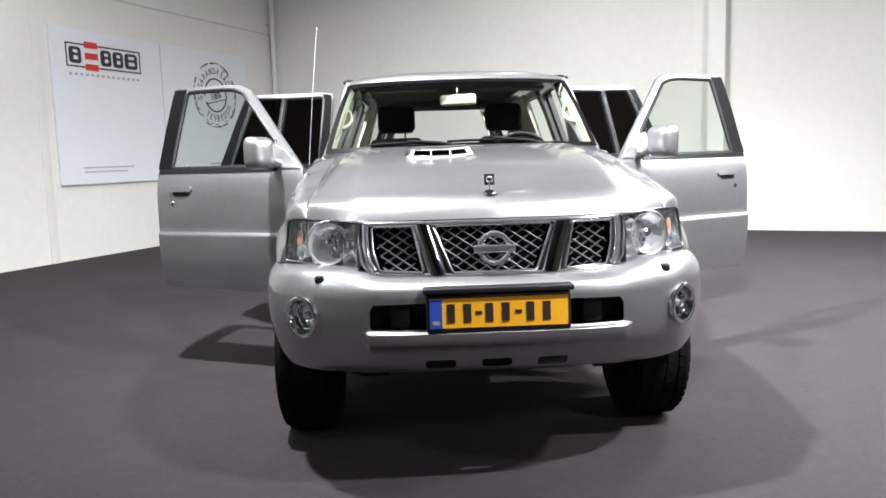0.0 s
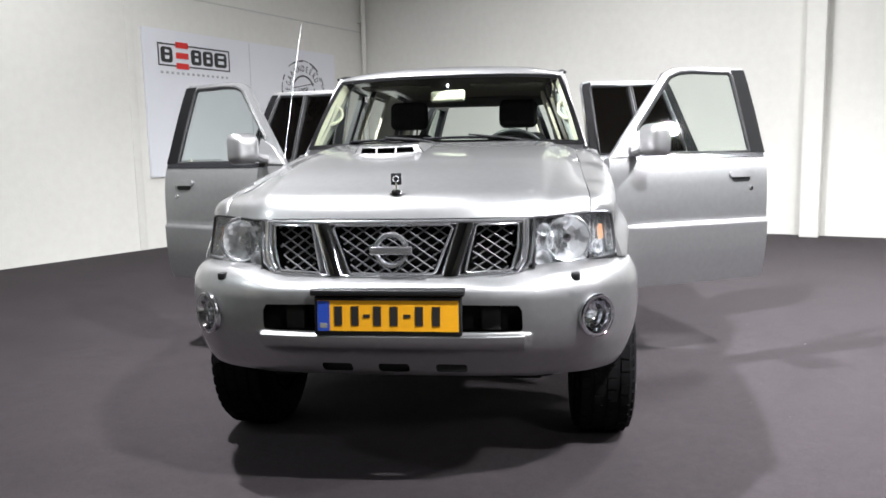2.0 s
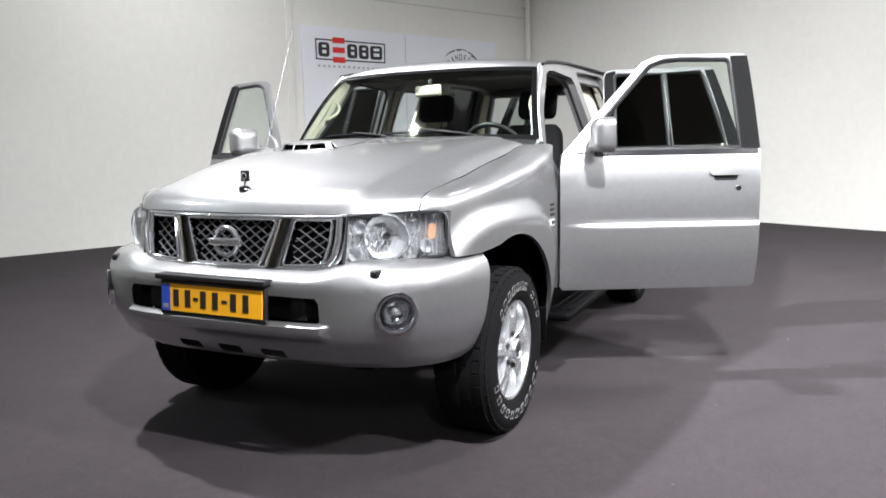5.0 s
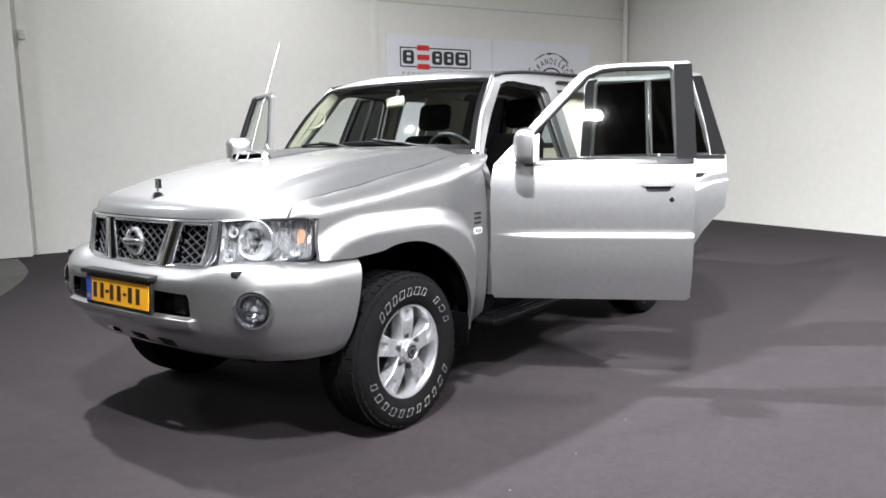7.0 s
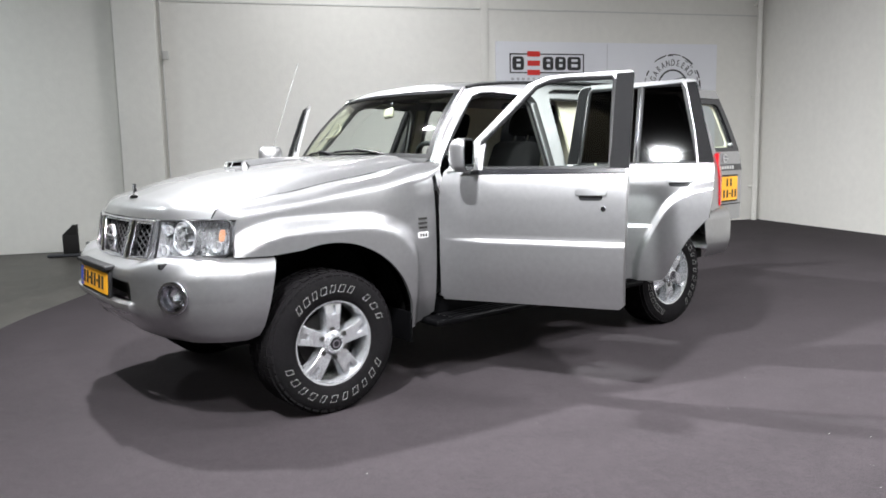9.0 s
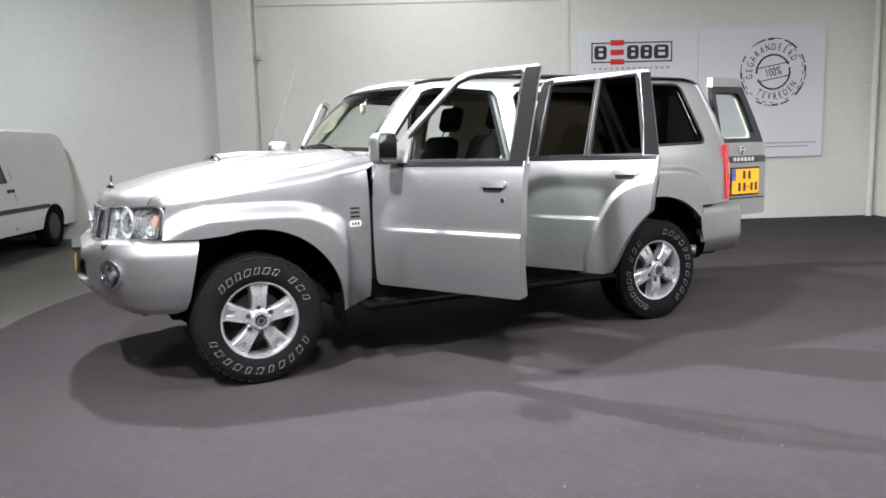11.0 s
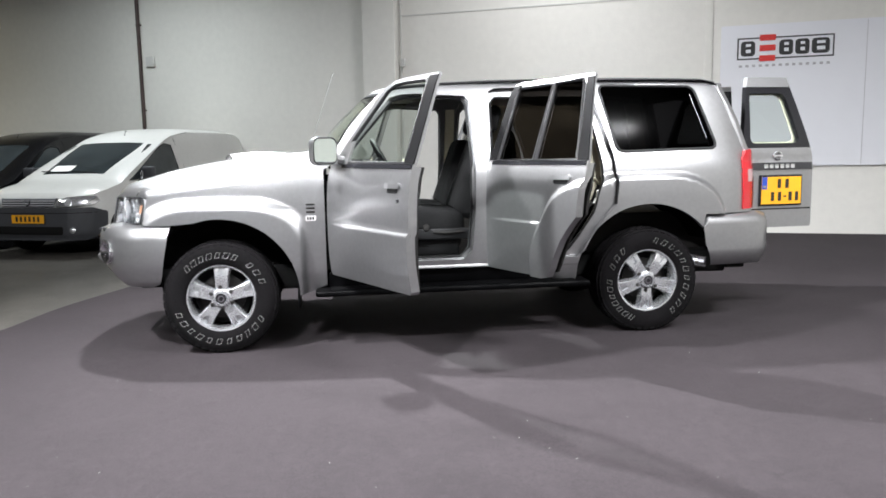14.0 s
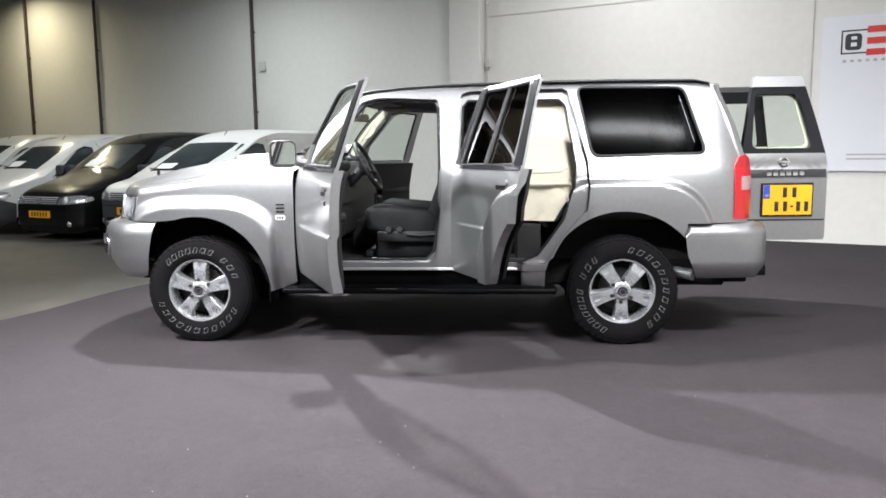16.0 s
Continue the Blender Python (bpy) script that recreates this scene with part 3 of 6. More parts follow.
# wing sides
wing = [(-0.488, 0.868), (-0.33, 0.862)] + arc(0, 0.385, 0.515, 112, -2, 26)[1:] + [(0.60, 0.385), (0.698, 0.43), (0.698, wing_top(0.698))]
wing += [(y, wing_top(y)) for y in steps(0.698, -0.455, 14)[1:]]
both("wing", lambda: bend(fill(wing, step=0.018), side, (-0.02, 0, 0)), "silver", sharp=50)
# arch liners, coloured as dark as the shade inside the arches
both("wheel_arch_liner", lambda: grid(steps(-5, 160, 24), (0.40, 0.62, 0.83), lambda a, x: Vector((x, 0.53 * math.cos(radians(a)), 0.385 + 0.53 * math.sin(radians(a))))), "recess_shade")
both("rear_arch_liner", lambda: grid(steps(28, 175, 24), (0.40, 0.62, 0.87), lambda a, x: Vector((x, 2.97 + 0.55 * math.cos(radians(a)), 0.385 + 0.55 * math.sin(radians(a))))), "recess_shade")

# cab sides with their openings
FRONT_HOLE = [(0.80, 0.57), (1.64, 0.57), (1.70, 0.63), (1.725, 0.9), (1.735, 1.25), (1.72, 1.66), (1.69, 1.70), (1.34, 1.718), (1.25, 1.714), (1.165, 1.690), (0.832, 1.306), (0.79, 1.23), (0.78, 1.08)]
REAR_IN = [(1.85, 0.60), (1.88, 0.57), (2.30, 0.57), (2.40, 0.61), (2.47, 0.70), (2.58, 0.86), (2.655, 1.10), (2.665, 1.24), (2.60, 1.66), (2.56, 1.70), (1.90, 1.70), (1.865, 1.66), (1.85, 1.2)]
REAR_HOLE = [(1.845, 0.60), (1.875, 0.565), (2.44, 0.565), (2.495, 0.61), (2.53, 0.68), (2.59, 0.78), (2.665, 0.87), (2.725, 0.93), (2.742, 1.08), (2.735, 1.25), (2.675, 1.50), (2.605, 1.745), (2.575, 1.765), (1.92, 1.755), (1.868, 1.735), (1.847, 1.66), (1.845, 1.2)]
QUARTER = round_corners([(2.668, 1.768), (3.395, 1.760), (3.525, 1.308), (2.765, 1.292)], 0.06)
outer = [(0.755, 0.515), (2.44, 0.515)] + arc(2.97, 0.385, 0.54, 166, 42, 22) + [(3.39, 0.84), (3.82, 0.84), (3.815, 1.05), (3.80, 1.25), (3.74, 1.45), (3.64, 1.70), (3.58, 1.78), (3.50, 1.805)]
outer += [(2.9, 1.812), (2.3, 1.808), (1.8, 1.795), (1.45, 1.775), (1.22, 1.757), (1.125, 1.736), (0.80, 1.312), (0.752, 1.27), (0.735, 1.15), (0.755, 1.10)]
both("cab_side", lambda: bend(fill(outer, (FRONT_HOLE, REAR_HOLE, QUARTER), 0.022), cab, (-0.045, 0, 0)), "silver", sharp=50)


def seal(hole, r, dx=0.0):
    pts = [cab(y, z) + Vector((dx, 0, 0)) for y, z in hole]
    return tube(pts, r, 8, True)


def shrink(hole, d):
    cy, cz = sum(p[0] for p in hole) / len(hole), sum(p[1] for p in hole) / len(hole)
    return [(y + math.copysign(min(d, abs(y - cy)), cy - y), z + math.copysign(min(d, abs(z - cz)), cz - z)) for y, z in hole]


FRONT_IN = shrink(FRONT_HOLE, 0.020)
for hole, inner in ((FRONT_HOLE, FRONT_IN), (REAR_HOLE, shrink(REAR_IN, 0.012))):
    both("door_jamb", lambda: bend(fill(hole, [inner], 0.04), lambda y, z: cab(y, z) + Vector((-0.045, 0, 0)), (-0.035, 0, 0)), "silver")
    both("door_seal", lambda: seal(inner, 0.009, -0.046), "black_plastic")
both("quarter_seal", lambda: seal(QUARTER, 0.010, 0.002), "black_plastic")
both("quarter_bead", lambda: tube([pane_point(y - 0.035, z, 0.0) for y, z in ((3.40, 1.70), (3.44, 1.55), (3.485, 1.38))], 0.003, 6), "dull_chrome")
both("quarter_window", lambda: bend(fill(QUARTER, (), 0.05), lambda y, z: pane_point(y, z, -0.008)), "dark_glass", None, "black tinted rear side window")

# roof
ROOF = [(1.12, 1.728), (1.14, 1.752), (1.17, 1.770), (1.22, 1.784), (1.3, 1.793), (1.6, 1.811), (2.0, 1.825), (2.5, 1.836), (3.0, 1.838), (3.4, 1.828), (3.55, 1.81), (3.62, 1.78)]


def roof_point(x, y):
    f = abs(x) / 0.66
    edge = min(lerp([(1.12, 1.728), (1.16, 1.742), (1.22, 1.757), (1.45, 1.775), (1.8, 1.795), (2.3, 1.808), (2.9, 1.812), (3.5, 1.805), (3.62, 1.76)], y), 1.83)
    z = edge + (lerp(ROOF, y) + 0.012 - edge) * (1 - f ** 3.2)
    return Vector((x, y + 0.085 * f * f * max(0.0, (1.5 - y) / 0.38) - 0.095 * max(0.0, (1.6 - y) / 0.48), z))


roof = part("roof", grid(steps(-0.66, 0.66, 28), [1.12, 1.127, 1.135, 1.145, 1.16, 1.18, 1.2, 1.23, 1.28, 1.35, 1.5, 1.7, 1.95, 2.2, 2.5, 2.8, 3.1, 3.35, 3.5, 3.58, 3.62], roof_point), "silver", car, sharp=60)
part("headliner", grid(steps(-0.62, 0.62, 8), steps(1.14, 3.55, 10), lambda x, y: roof_point(x, y) - Vector((0, 0, 0.035))), "headliner", car)
both("roof_gutter", lambda: tube([side(y, z + 0.0) + Vector((0.008, 0, 0.004)) for y, z in ((1.13, 1.737), (1.24, 1.759), (1.45, 1.778), (1.8, 1.797), (2.3, 1.810), (2.9, 1.814), (3.48, 1.806), (3.58, 1.782))], 0.009, 8), "black_plastic", None, "black roof gutter strip")

# windscreen, its pillars and black border


def screen_point(x, s):
    """s runs from the cowl to the roof; x from -1 to 1 across."""
    w = 0.776 + (0.652 - 0.776) * s
    y0, y1 = 0.63 + 0.13 * x * x, 1.03 + 0.08 * x * x
    z0, z1 = 1.326 - 0.014 * x * x, 1.744 - 0.014 * x * x
    bow = 0.02 * math.sin(math.pi * s)
    return Vector((w * x, y0 + (y1 - y0) * s - bow, z0 + (z1 - z0) * s + bow * 0.8))


part("windscreen", grid(steps(-0.99, 0.99, 16), steps(0.05, 0.955, 10), screen_point), "clear", car, "clear laminated windscreen")
bm = grid(steps(-1.005, 1.005, 16), (0.0, 0.05), screen_point)
join(bm, grid(steps(-1.005, 1.005, 16), (0.925, 0.975), screen_point))
for x0, x1 in ((-1.014, -0.972), (0.972, 1.014)):
    join(bm, grid((x0, x1), steps(0.0, 0.97, 10), screen_point))
bmesh.ops.translate(bm, verts=bm.verts[:], vec=(0, -0.003, 0.003))
part("windscreen_border", bm, "satin_black", car, "black windscreen border")


def pillar_point(a, s):
    inner = screen_point(1.011, s)
    y, z = 0.795 + (1.125 - 0.795) * s, 1.308 + (1.737 - 1.308) * s
    out = cab(y, z)
    p = inner.lerp(out, a)
    return p + Vector((0.006, -0.008, 0.007)) * math.sin(math.pi * a) * 0.6


both("windscreen_pillar", lambda: grid(steps(0, 1, 6), steps(-0.02, 1.02, 12), pillar_point), "silver", sharp=60)
both("pillar_trim", lambda: grid((0, 0.5, 1), steps(0.06, 0.97, 10), lambda a, s: screen_point(0.996 - 0.02 * math.sin(math.pi * a), s) + Vector((-0.004 - 0.012 * a, 0.012 + 0.085 * a, -0.012 - 0.045 * a))), "cream", None, "cream windscreen pillar trim")
both("grab_handle", lambda: tube([screen_point(0.975, s) + Vector((-0.006, 0.06, -0.03)) + Vector((-0.038, 0.038, -0.012)) * max(0.0, math.sin(math.pi * (s - 0.40) / 0.26)) ** 0.6 for s in steps(0.40, 0.66, 14)], 0.010, 8), "cream", None, "cream grab handle")


def cowl_point(x, k):
    """From under the bonnet's rear edge up to the foot of the glass."""
    foot = screen_point(x / 0.776, 0.02) - Vector((0, 0, 0.004))
    edge = Vector((x, cowl_y(x) - 0.02, top_z(min(abs(x), 0.72), cowl_y(x)) - 0.012))
    return edge.lerp(foot, k) - Vector((0, 0, 0.010 * math.sin(math.pi * k)))


part("cowl", grid(steps(-0.776, 0.776, 24), steps(0, 1, 4), cowl_point), "black_plastic", car, "black plastic scuttle panel")

# inner shell: floor, firewall, tunnel and tail frame
part("cab_floor", box(-0.80, 0.80, 0.62, 2.44, 0.47, 0.56, 0.01), "dark_trim", car)
part("cargo_floor", join(box(-0.55, 0.55, 2.40, 3.74, 0.50, 0.83, 0.01), box(-0.80, 0.80, 2.25, 2.42, 0.56, 0.83, 0.01)), "dark_trim", car)
part("firewall", box(-0.80, 0.80, 0.56, 0.66, 0.47, 1.24, 0.01), "under", car)
part("underbody", box(-0.60, 0.60, -0.45, 3.75, 0.36, 0.55, 0.03), "under", car)
# skid plate, its black deepened to the shade under the nose
part("skid_plate", box(-0.48, 0.48, -0.64, -0.30, 0.42, 0.50, 0.02), "recess_shade", car, "black skid plate")
part("engine_block", box(-0.56, 0.56, -0.50, 0.55, 0.50, 1.0, 0.03), "under", car)
part("front_axle", tube([(-0.72, 0, 0.36), (0.72, 0, 0.36)], 0.05, 10), "under", car)
part("rear_axle", tube([(-0.72, 2.97, 0.36), (0.72, 2.97, 0.36)], 0.06, 10), "under", car)
both("chassis_rail", lambda: box(0.42, 0.54, -0.6, 3.7, 0.40, 0.52, 0.01), "under")
both("sill", lambda: grid(steps(0.76, 2.42, 12), (0, 1, 2, 3, 4), lambda y, k: Vector(([0.878, 0.896, 0.893, 0.846, 0.79][k], y, [0.512, 0.518, 0.534, 0.584, 0.588][k]))), "silver", None, "silver door sill")
both("sill_plate", lambda: grid(steps(0.86, 1.66, 8), (0, 1, 2), lambda y, k: Vector(([0.886, 0.848, 0.81][k], y, [0.545, 0.586, 0.590][k]))), "dull_chrome", None, "bright metal sill plate")
both("rocker", lambda: box(0.70, 0.855, 0.70, 2.44, 0.40, 0.517, 0.015), "satin_black", None, "black rocker panel")
both("rocker_end", lambda: bend(fill([(2.28, 0.405), (2.44, 0.405), (2.445, 0.512), (2.28, 0.512)], step=0.08), side, (-0.05, 0, 0)), "silver")


def side_step():
    bm = box(0.78, 1.00, 0.62, 2.52, 0.365, 0.405, 0.015)
    for k in range(3):
        join(bm, box(0.86 + 0.045 * k, 0.885 + 0.045 * k, 0.72, 2.42, 0.404, 0.412, 0.002, 1))
    for y in (0.8, 1.55, 2.3):
        join(bm, box(0.55, 0.80, y - 0.03, y + 0.03, 0.375, 0.42, 0.008))
    return bm


both("side_step", side_step, "satin_black", None, "black ribbed side step")
# solid dark block in place of the shade in the hinge gap
both("hinge_gap_shade", lambda: box(0.74, 0.866, 0.685, 0.765, 0.53, 1.135, 0.006), "under", None, "dark block standing in for the shaded gap behind the wing")
both("mud_flap", lambda: box(0.70, 0.905, 0.50, 0.515, 0.285, 0.46, 0.004), "satin_black")
both("rear_pillar_trim", lambda: bend(fill([(3.46, 0.83), (3.72, 0.83), (3.66, 1.3), (3.52, 1.72), (3.40, 1.72), (3.50, 1.35)], step=0.12), lambda y, z: side(y, z) + Vector((-0.06, 0, 0)), (-0.02, 0, 0)), "cream", None, "cream rear pillar trim")
both("centre_pillar_trim", lambda: bend(fill([(1.75, 0.58), (1.835, 0.58), (1.835, 1.2), (1.83, 1.68), (1.755, 1.68), (1.755, 1.2)], step=0.12), lambda y, z: side(y, z) + Vector((-0.05, 0, 0)), (-0.03, 0, 0)), "cream", None, "cream centre pillar trim")
both("quarter_trim", lambda: bend(fill([(2.68, 0.97), (3.46, 0.97), (3.46, 1.30), (2.78, 1.30), (2.69, 1.24)], step=0.12), lambda y, z: side(y, z) * 1.0 + Vector((-0.07, 0, 0)), (-0.02, 0, 0)), "cream")
# cream moulded panels that close the load bay behind the rear doors
panel = [(2.06, 0.85), (2.52, 0.85), (2.60, 0.98), (2.685, 1.15), (2.69, 1.25), (2.63, 1.70), (2.06, 1.71)]
for sx in (1, -1):
    bm = bend(fill(panel, step=0.06), lambda y, z: Vector((side_x(y, z) - 0.125 - 0.02 * ease((1.10 - z) / 0.03), y, z)), (-0.02, 0, 0))
    lining = part("side_lining", flip(bm, sx), "cream", car, "cream moulded lining panel with armrest ledge")
    part("armrest", flip(tube([(side_x(y, 1.10) - 0.118, y, 1.105) for y in steps(2.08, 2.62, 8)] + [(side_x(2.64, 1.07) - 0.125, 2.645, 1.07)], 0.014, 8), sx), "cream", lining)
    part("lining_swage", flip(tube([(side_x(y, z) - 0.122, y, z) for y, z in ((2.10, 1.185), (2.45, 1.185), (2.56, 1.19), (2.61, 1.22), (2.62, 1.30))], 0.004, 6), sx), "cream", lining)
    part("lining_edge", flip(tube([(side_x(y, z) - 0.12, y, z) for y, z in panel[1:-1]], 0.012, 8), sx), "black_plastic", lining)
# strikers and check straps in the door openings
for y, z in ((1.728, 0.93), (2.600, 1.00)):
    for sx in (1, -1):
        x = side_x(y, z) - 0.055
        part("door_striker", flip(join(box(x - 0.018, x + 0.004, y - 0.004, y + 0.004, z - 0.03, z + 0.03, 0.003), tube([(x + 0.004, y, z - 0.016), (x + 0.022, y - 0.012, z - 0.014), (x + 0.022, y - 0.012, z + 0.014), (x + 0.004, y, z + 0.016)], 0.004, 6)), sx), "dull_chrome", car)
for y, z in ((1.79, 0.74), (1.79, 1.06), (0.752, 0.72), (0.752, 1.02)):
    for sx in (1, -1):
        x = side_x(y, z) - 0.03
        part("hinge_leaf", flip(join(box(x - 0.03, x + 0.008, y, y + 0.045, z - 0.03, z + 0.03, 0.006), tube([(x + 0.010, y + 0.008, z - 0.035), (x + 0.010, y + 0.008, z + 0.035)], 0.009, 10)), sx), "silver", car)
# tail frame
bm = box(-0.62, 0.62, 3.55, 3.66, 1.70, 1.79, 0.02)
join(bm, box(-0.76, 0.76, 3.70, 3.80, 0.62, 0.83, 0.02))
for sx in (1, -1):
    join(bm, tube([(sx * 0.76, 3.78, 0.80), (sx * 0.755, 3.77, 1.25), (sx * 0.70, 3.70, 1.5), (sx * 0.61, 3.60, 1.76)], 0.045, 8))
part("tail_frame", bm, "silver", car)

# ---- front end ----


def bump_xy(s):
    """Plan of the front bumper: s is the way along it from the middle, in metres."""
    t = [(0, 0, -0.895), (0.30, 0.30, -0.889), (0.48, 0.475, -0.866), (0.64, 0.622, -0.815), (0.78, 0.738, -0.748), (0.92, 0.832, -0.645), (1.05, 0.892, -0.535), (1.17, 0.922, -0.425), (1.30, 0.934, -0.305)]
    a = abs(s)
    return math.copysign(lerp([(p[0], p[1]) for p in t], a), s), lerp([(p[0], p[2]) for p in t], a)


BUMP = [(0.44, 0.15), (0.48, 0.095), (0.53, 0.055), (0.58, 0.022), (0.63, 0.004), (0.70, -0.003), (0.78, 0.0), (0.82, 0.012), (0.85, 0.035), (0.866, 0.075), (0.873, 0.13)]


def bumper_point(s, z):
    x, y = bump_xy(s)
    x2, y2 = bump_xy(s + 0.01)
    n = Vector((y2 - y, -(x2 - x), 0)).normalized()
    inward = lerp(BUMP, z) * (1 - 0.55 * ease((abs(s) - 0.6) / 0.45) * (1 if z < 0.66 else 0))
    inward -= 0.028 * ease((0.50 - abs(s)) / 0.02) * ease((0.650 - z) / 0.008) * ease((z - 0.57) / 0.04)
    dip = 0.032 * ease((0.64 - abs(s)) / 0.24) * ease((z - 0.79) / 0.08)
    p = Vector((x, y, z - dip + 0.012 * ease((abs(s) - 0.45) / 0.7) * (0.70 - z) / 0.26 * (1 if z < 0.7 else 0)))
    return p - n * inward


slots = [rounded(c - 0.058, c + 0.058, 0.482, 0.520, 0.012) for c in (-0.215, 0.0, 0.215)]
fogs = [arc(c, 0.69, 0.078, 0, 345, 23) for c in (-0.775, 0.775)]
intake = [(-0.47, 0.655), (0.47, 0.655), (0.478, 0.665), (0.476, 0.728), (0.462, 0.748), (0.30, 0.752), (-0.30, 0.752), (-0.462, 0.748), (-0.476, 0.728), (-0.478, 0.665)]
outline = [(s, 0.445 + 0.016 * ease((0.62 - abs(s)) / 0.2)) for s in steps(-1.14, 1.14, 36)] + [(1.20, 0.465), (1.225, 0.52), (1.30, 0.856)] + [(s, 0.873) for s in steps(1.28, -1.28, 40)] + [(-1.30, 0.856), (-1.225, 0.52), (-1.20, 0.465)]
front_bumper = part("front_bumper", bend(fill(outline, [intake, *slots, *fogs], 0.035, True, (0.455, 0.465, 0.49, 0.51, 0.638, 0.644, 0.650, 0.810, 0.828, 0.840, 0.850, 0.857, 0.862, 0.867, 0.870)), bumper_point), "silver", car, "silver painted front bumper", 55)
part("intake_recess", box(-0.50, 0.50, -0.80, -0.74, 0.64, 0.78, 0.01), "black_plastic", front_bumper)
part("slot_recess", box(-0.31, 0.31, -0.780, -0.72, 0.474, 0.57, 0.01), "black_plastic", front_bumper)
part("bumper_gap_filler", box(-0.62, 0.62, -0.68, -0.58, 0.76, 0.86, 0.005), "black_plastic", front_bumper)
for x in (-0.36, 0.36):
    part("intake_bracket", box(x - 0.035, x + 0.035, -0.845, -0.795, 0.65, 0.755, 0.006), "dark_trim", front_bumper)
for sx in (1, -1):
    at = bumper_point(sx * 0.775, 0.69)
    m = Matrix.Translation(at) @ Vector((sx * 0.62, -0.78, 0)).to_track_quat("Z", "Y").to_matrix().to_4x4()
    fog = part("fog_lamp", lathe([(0.078, -0.03), (0.078, 0.004), (0.074, 0.010), (0.066, 0.010), (0.062, 0.002), (0.058, -0.018), (0.050, -0.034), (0.034, -0.046), (0.001, -0.05)], 20, m), "chrome", car, "round chrome-ringed fog lamp")
    part("fog_lens", lathe([(0.001, 0.0), (0.03, -0.002), (0.058, -0.010)], 32, m), "lens", fog)
    part("fog_bulb", lathe([(0.001, -0.010), (0.010, -0.012), (0.016, -0.020), (0.018, -0.045)], 18, m), "dull_chrome", fog)
    part("fog_reflector_ring", lathe([(0.046, -0.030), (0.046, -0.016), (0.043, -0.012), (0.040, -0.016), (0.038, -0.034)], 32, m), "chrome", fog)
    part("fog_ring", lathe([(0.080, 0.000), (0.080, 0.008), (0.077, 0.011), (0.074, 0.008), (0.074, 0.002)], 36, m), "chrome", fog)
    washer = bumper_point(sx * 0.70, 0.842)
    part("washer_nozzle", box(-0.017, 0.017, -0.016, 0.03, -0.012, 0.016, 0.007), "black_plastic", car).matrix_local = Matrix.Translation(washer + Vector((0, -0.004, -0.008)))


def number_plate(parent, place, w, h, rows):
    """A yellow plate with a blue end and dark bars for its characters; drawn in x and z, facing -y."""
    m = place
    base = part("plate_holder", box(-w / 2 - 0.012, w / 2 + 0.012, 0, 0.02, -h / 2 - 0.015, h / 2 + 0.015, 0.005), "black_plastic", parent)
    base.matrix_local = m
    part("plate", box(-w / 2, w / 2, -0.004, 0.002, -h / 2, h / 2), "yellow", base)
    bw, bh = 0.045, (h if rows == 1 else h * 0.45)
    part("blue_band", box(-w / 2 + 0.001, -w / 2 + bw, -0.006, 0, h / 2 - bh, h / 2 - 0.001), "blue", base)
    part("country_bar", box(-w / 2 + 0.010, -w / 2 + 0.036, -0.0075, -0.002, h / 2 - bh + 0.012, h / 2 - bh + 0.028), "white_ink", base)
    if rows == 1:
        chars = [(-0.175, 0), (-0.115, 0), (-0.035, 0), (0.025, 0), (0.115, 0), (0.175, 0)]
        dashes = [(-0.073, 0), (0.072, 0)]
    else:
        chars = [(-0.02, 0.052), (0.045, 0.052), (-0.075, -0.045), (-0.015, -0.045), (0.075, -0.045), (0.13, -0.045)]
        dashes = [(0.03, -0.045)]
    for x, z in chars:
        part("plate_bar", box(x - 0.0135, x + 0.0135, -0.007, -0.001, z - 0.034, z + 0.034), "ink", base)
    for x, z in dashes:
        part("plate_bar", box(x - 0.012, x + 0.012, -0.007, -0.001, z - 0.006, z + 0.006), "ink", base)
    return base


number_plate(car, Matrix.Translation((0, -0.914, 0.717)) @ Matrix.Rotation(radians(-4), 4, "X"), 0.505, 0.108, 1)
part("plate_shelf", box(-0.275, 0.275, -0.930, -0.84, 0.790, 0.812, 0.006), "black_plastic", car)

# grille: chrome frame, three openings with diamond wire


def grille_point(x, z):
    return Vector((x, front_y(x) - 0.004 - 0.20 * (1.046 - z), z))


def trapeze(x0, x1, x2, x3, z0, z1, r=0.012):
    return [(x0 + r, z1), (x1 - r, z1), (x1, z1 - r), (x3, z0 + r), (x3 - r, z0), (x2 + r, z0), (x2, z0 + r), (x0, z1 - r)]


side_hole = [(0.314, 1.024), (0.450, 1.024), (0.459, 1.015), (0.456, 0.94), (0.436, 0.868), (0.424, 0.858), (0.276, 0.852), (0.268, 0.861), (0.305, 1.015)]
holes = [trapeze(-0.222, 0.222, -0.163, 0.163, 0.850, 1.024), side_hole, [(-x, z) for x, z in side_hole]]
rim_line = [(-0.512, 1.042), (0.512, 1.042), (0.511, 0.95), (0.500, 0.885), (0.472, 0.852), (0.40, 0.836), (0.2, 0.826), (-0.2, 0.826), (-0.40, 0.836), (-0.472, 0.852), (-0.500, 0.885), (-0.511, 0.95)]
grille = part("grille", bend(fill(rim_line, holes, 0.05), grille_point, (0, 0.03, 0)), "chrome", car, "chrome three-part grille frame with diamond mesh")
for h in holes:
    part("grille_edge", tube([grille_point(x, z) + Vector((0, -0.004, 0)) for x, z in h], 0.0048, 8, True), "grille_chrome", grille)
part("grille_rim", tube([grille_point(x, z) + Vector((0, -0.002, 0)) for x, z in rim_line], 0.0065, 8, True), "grille_chrome", grille)
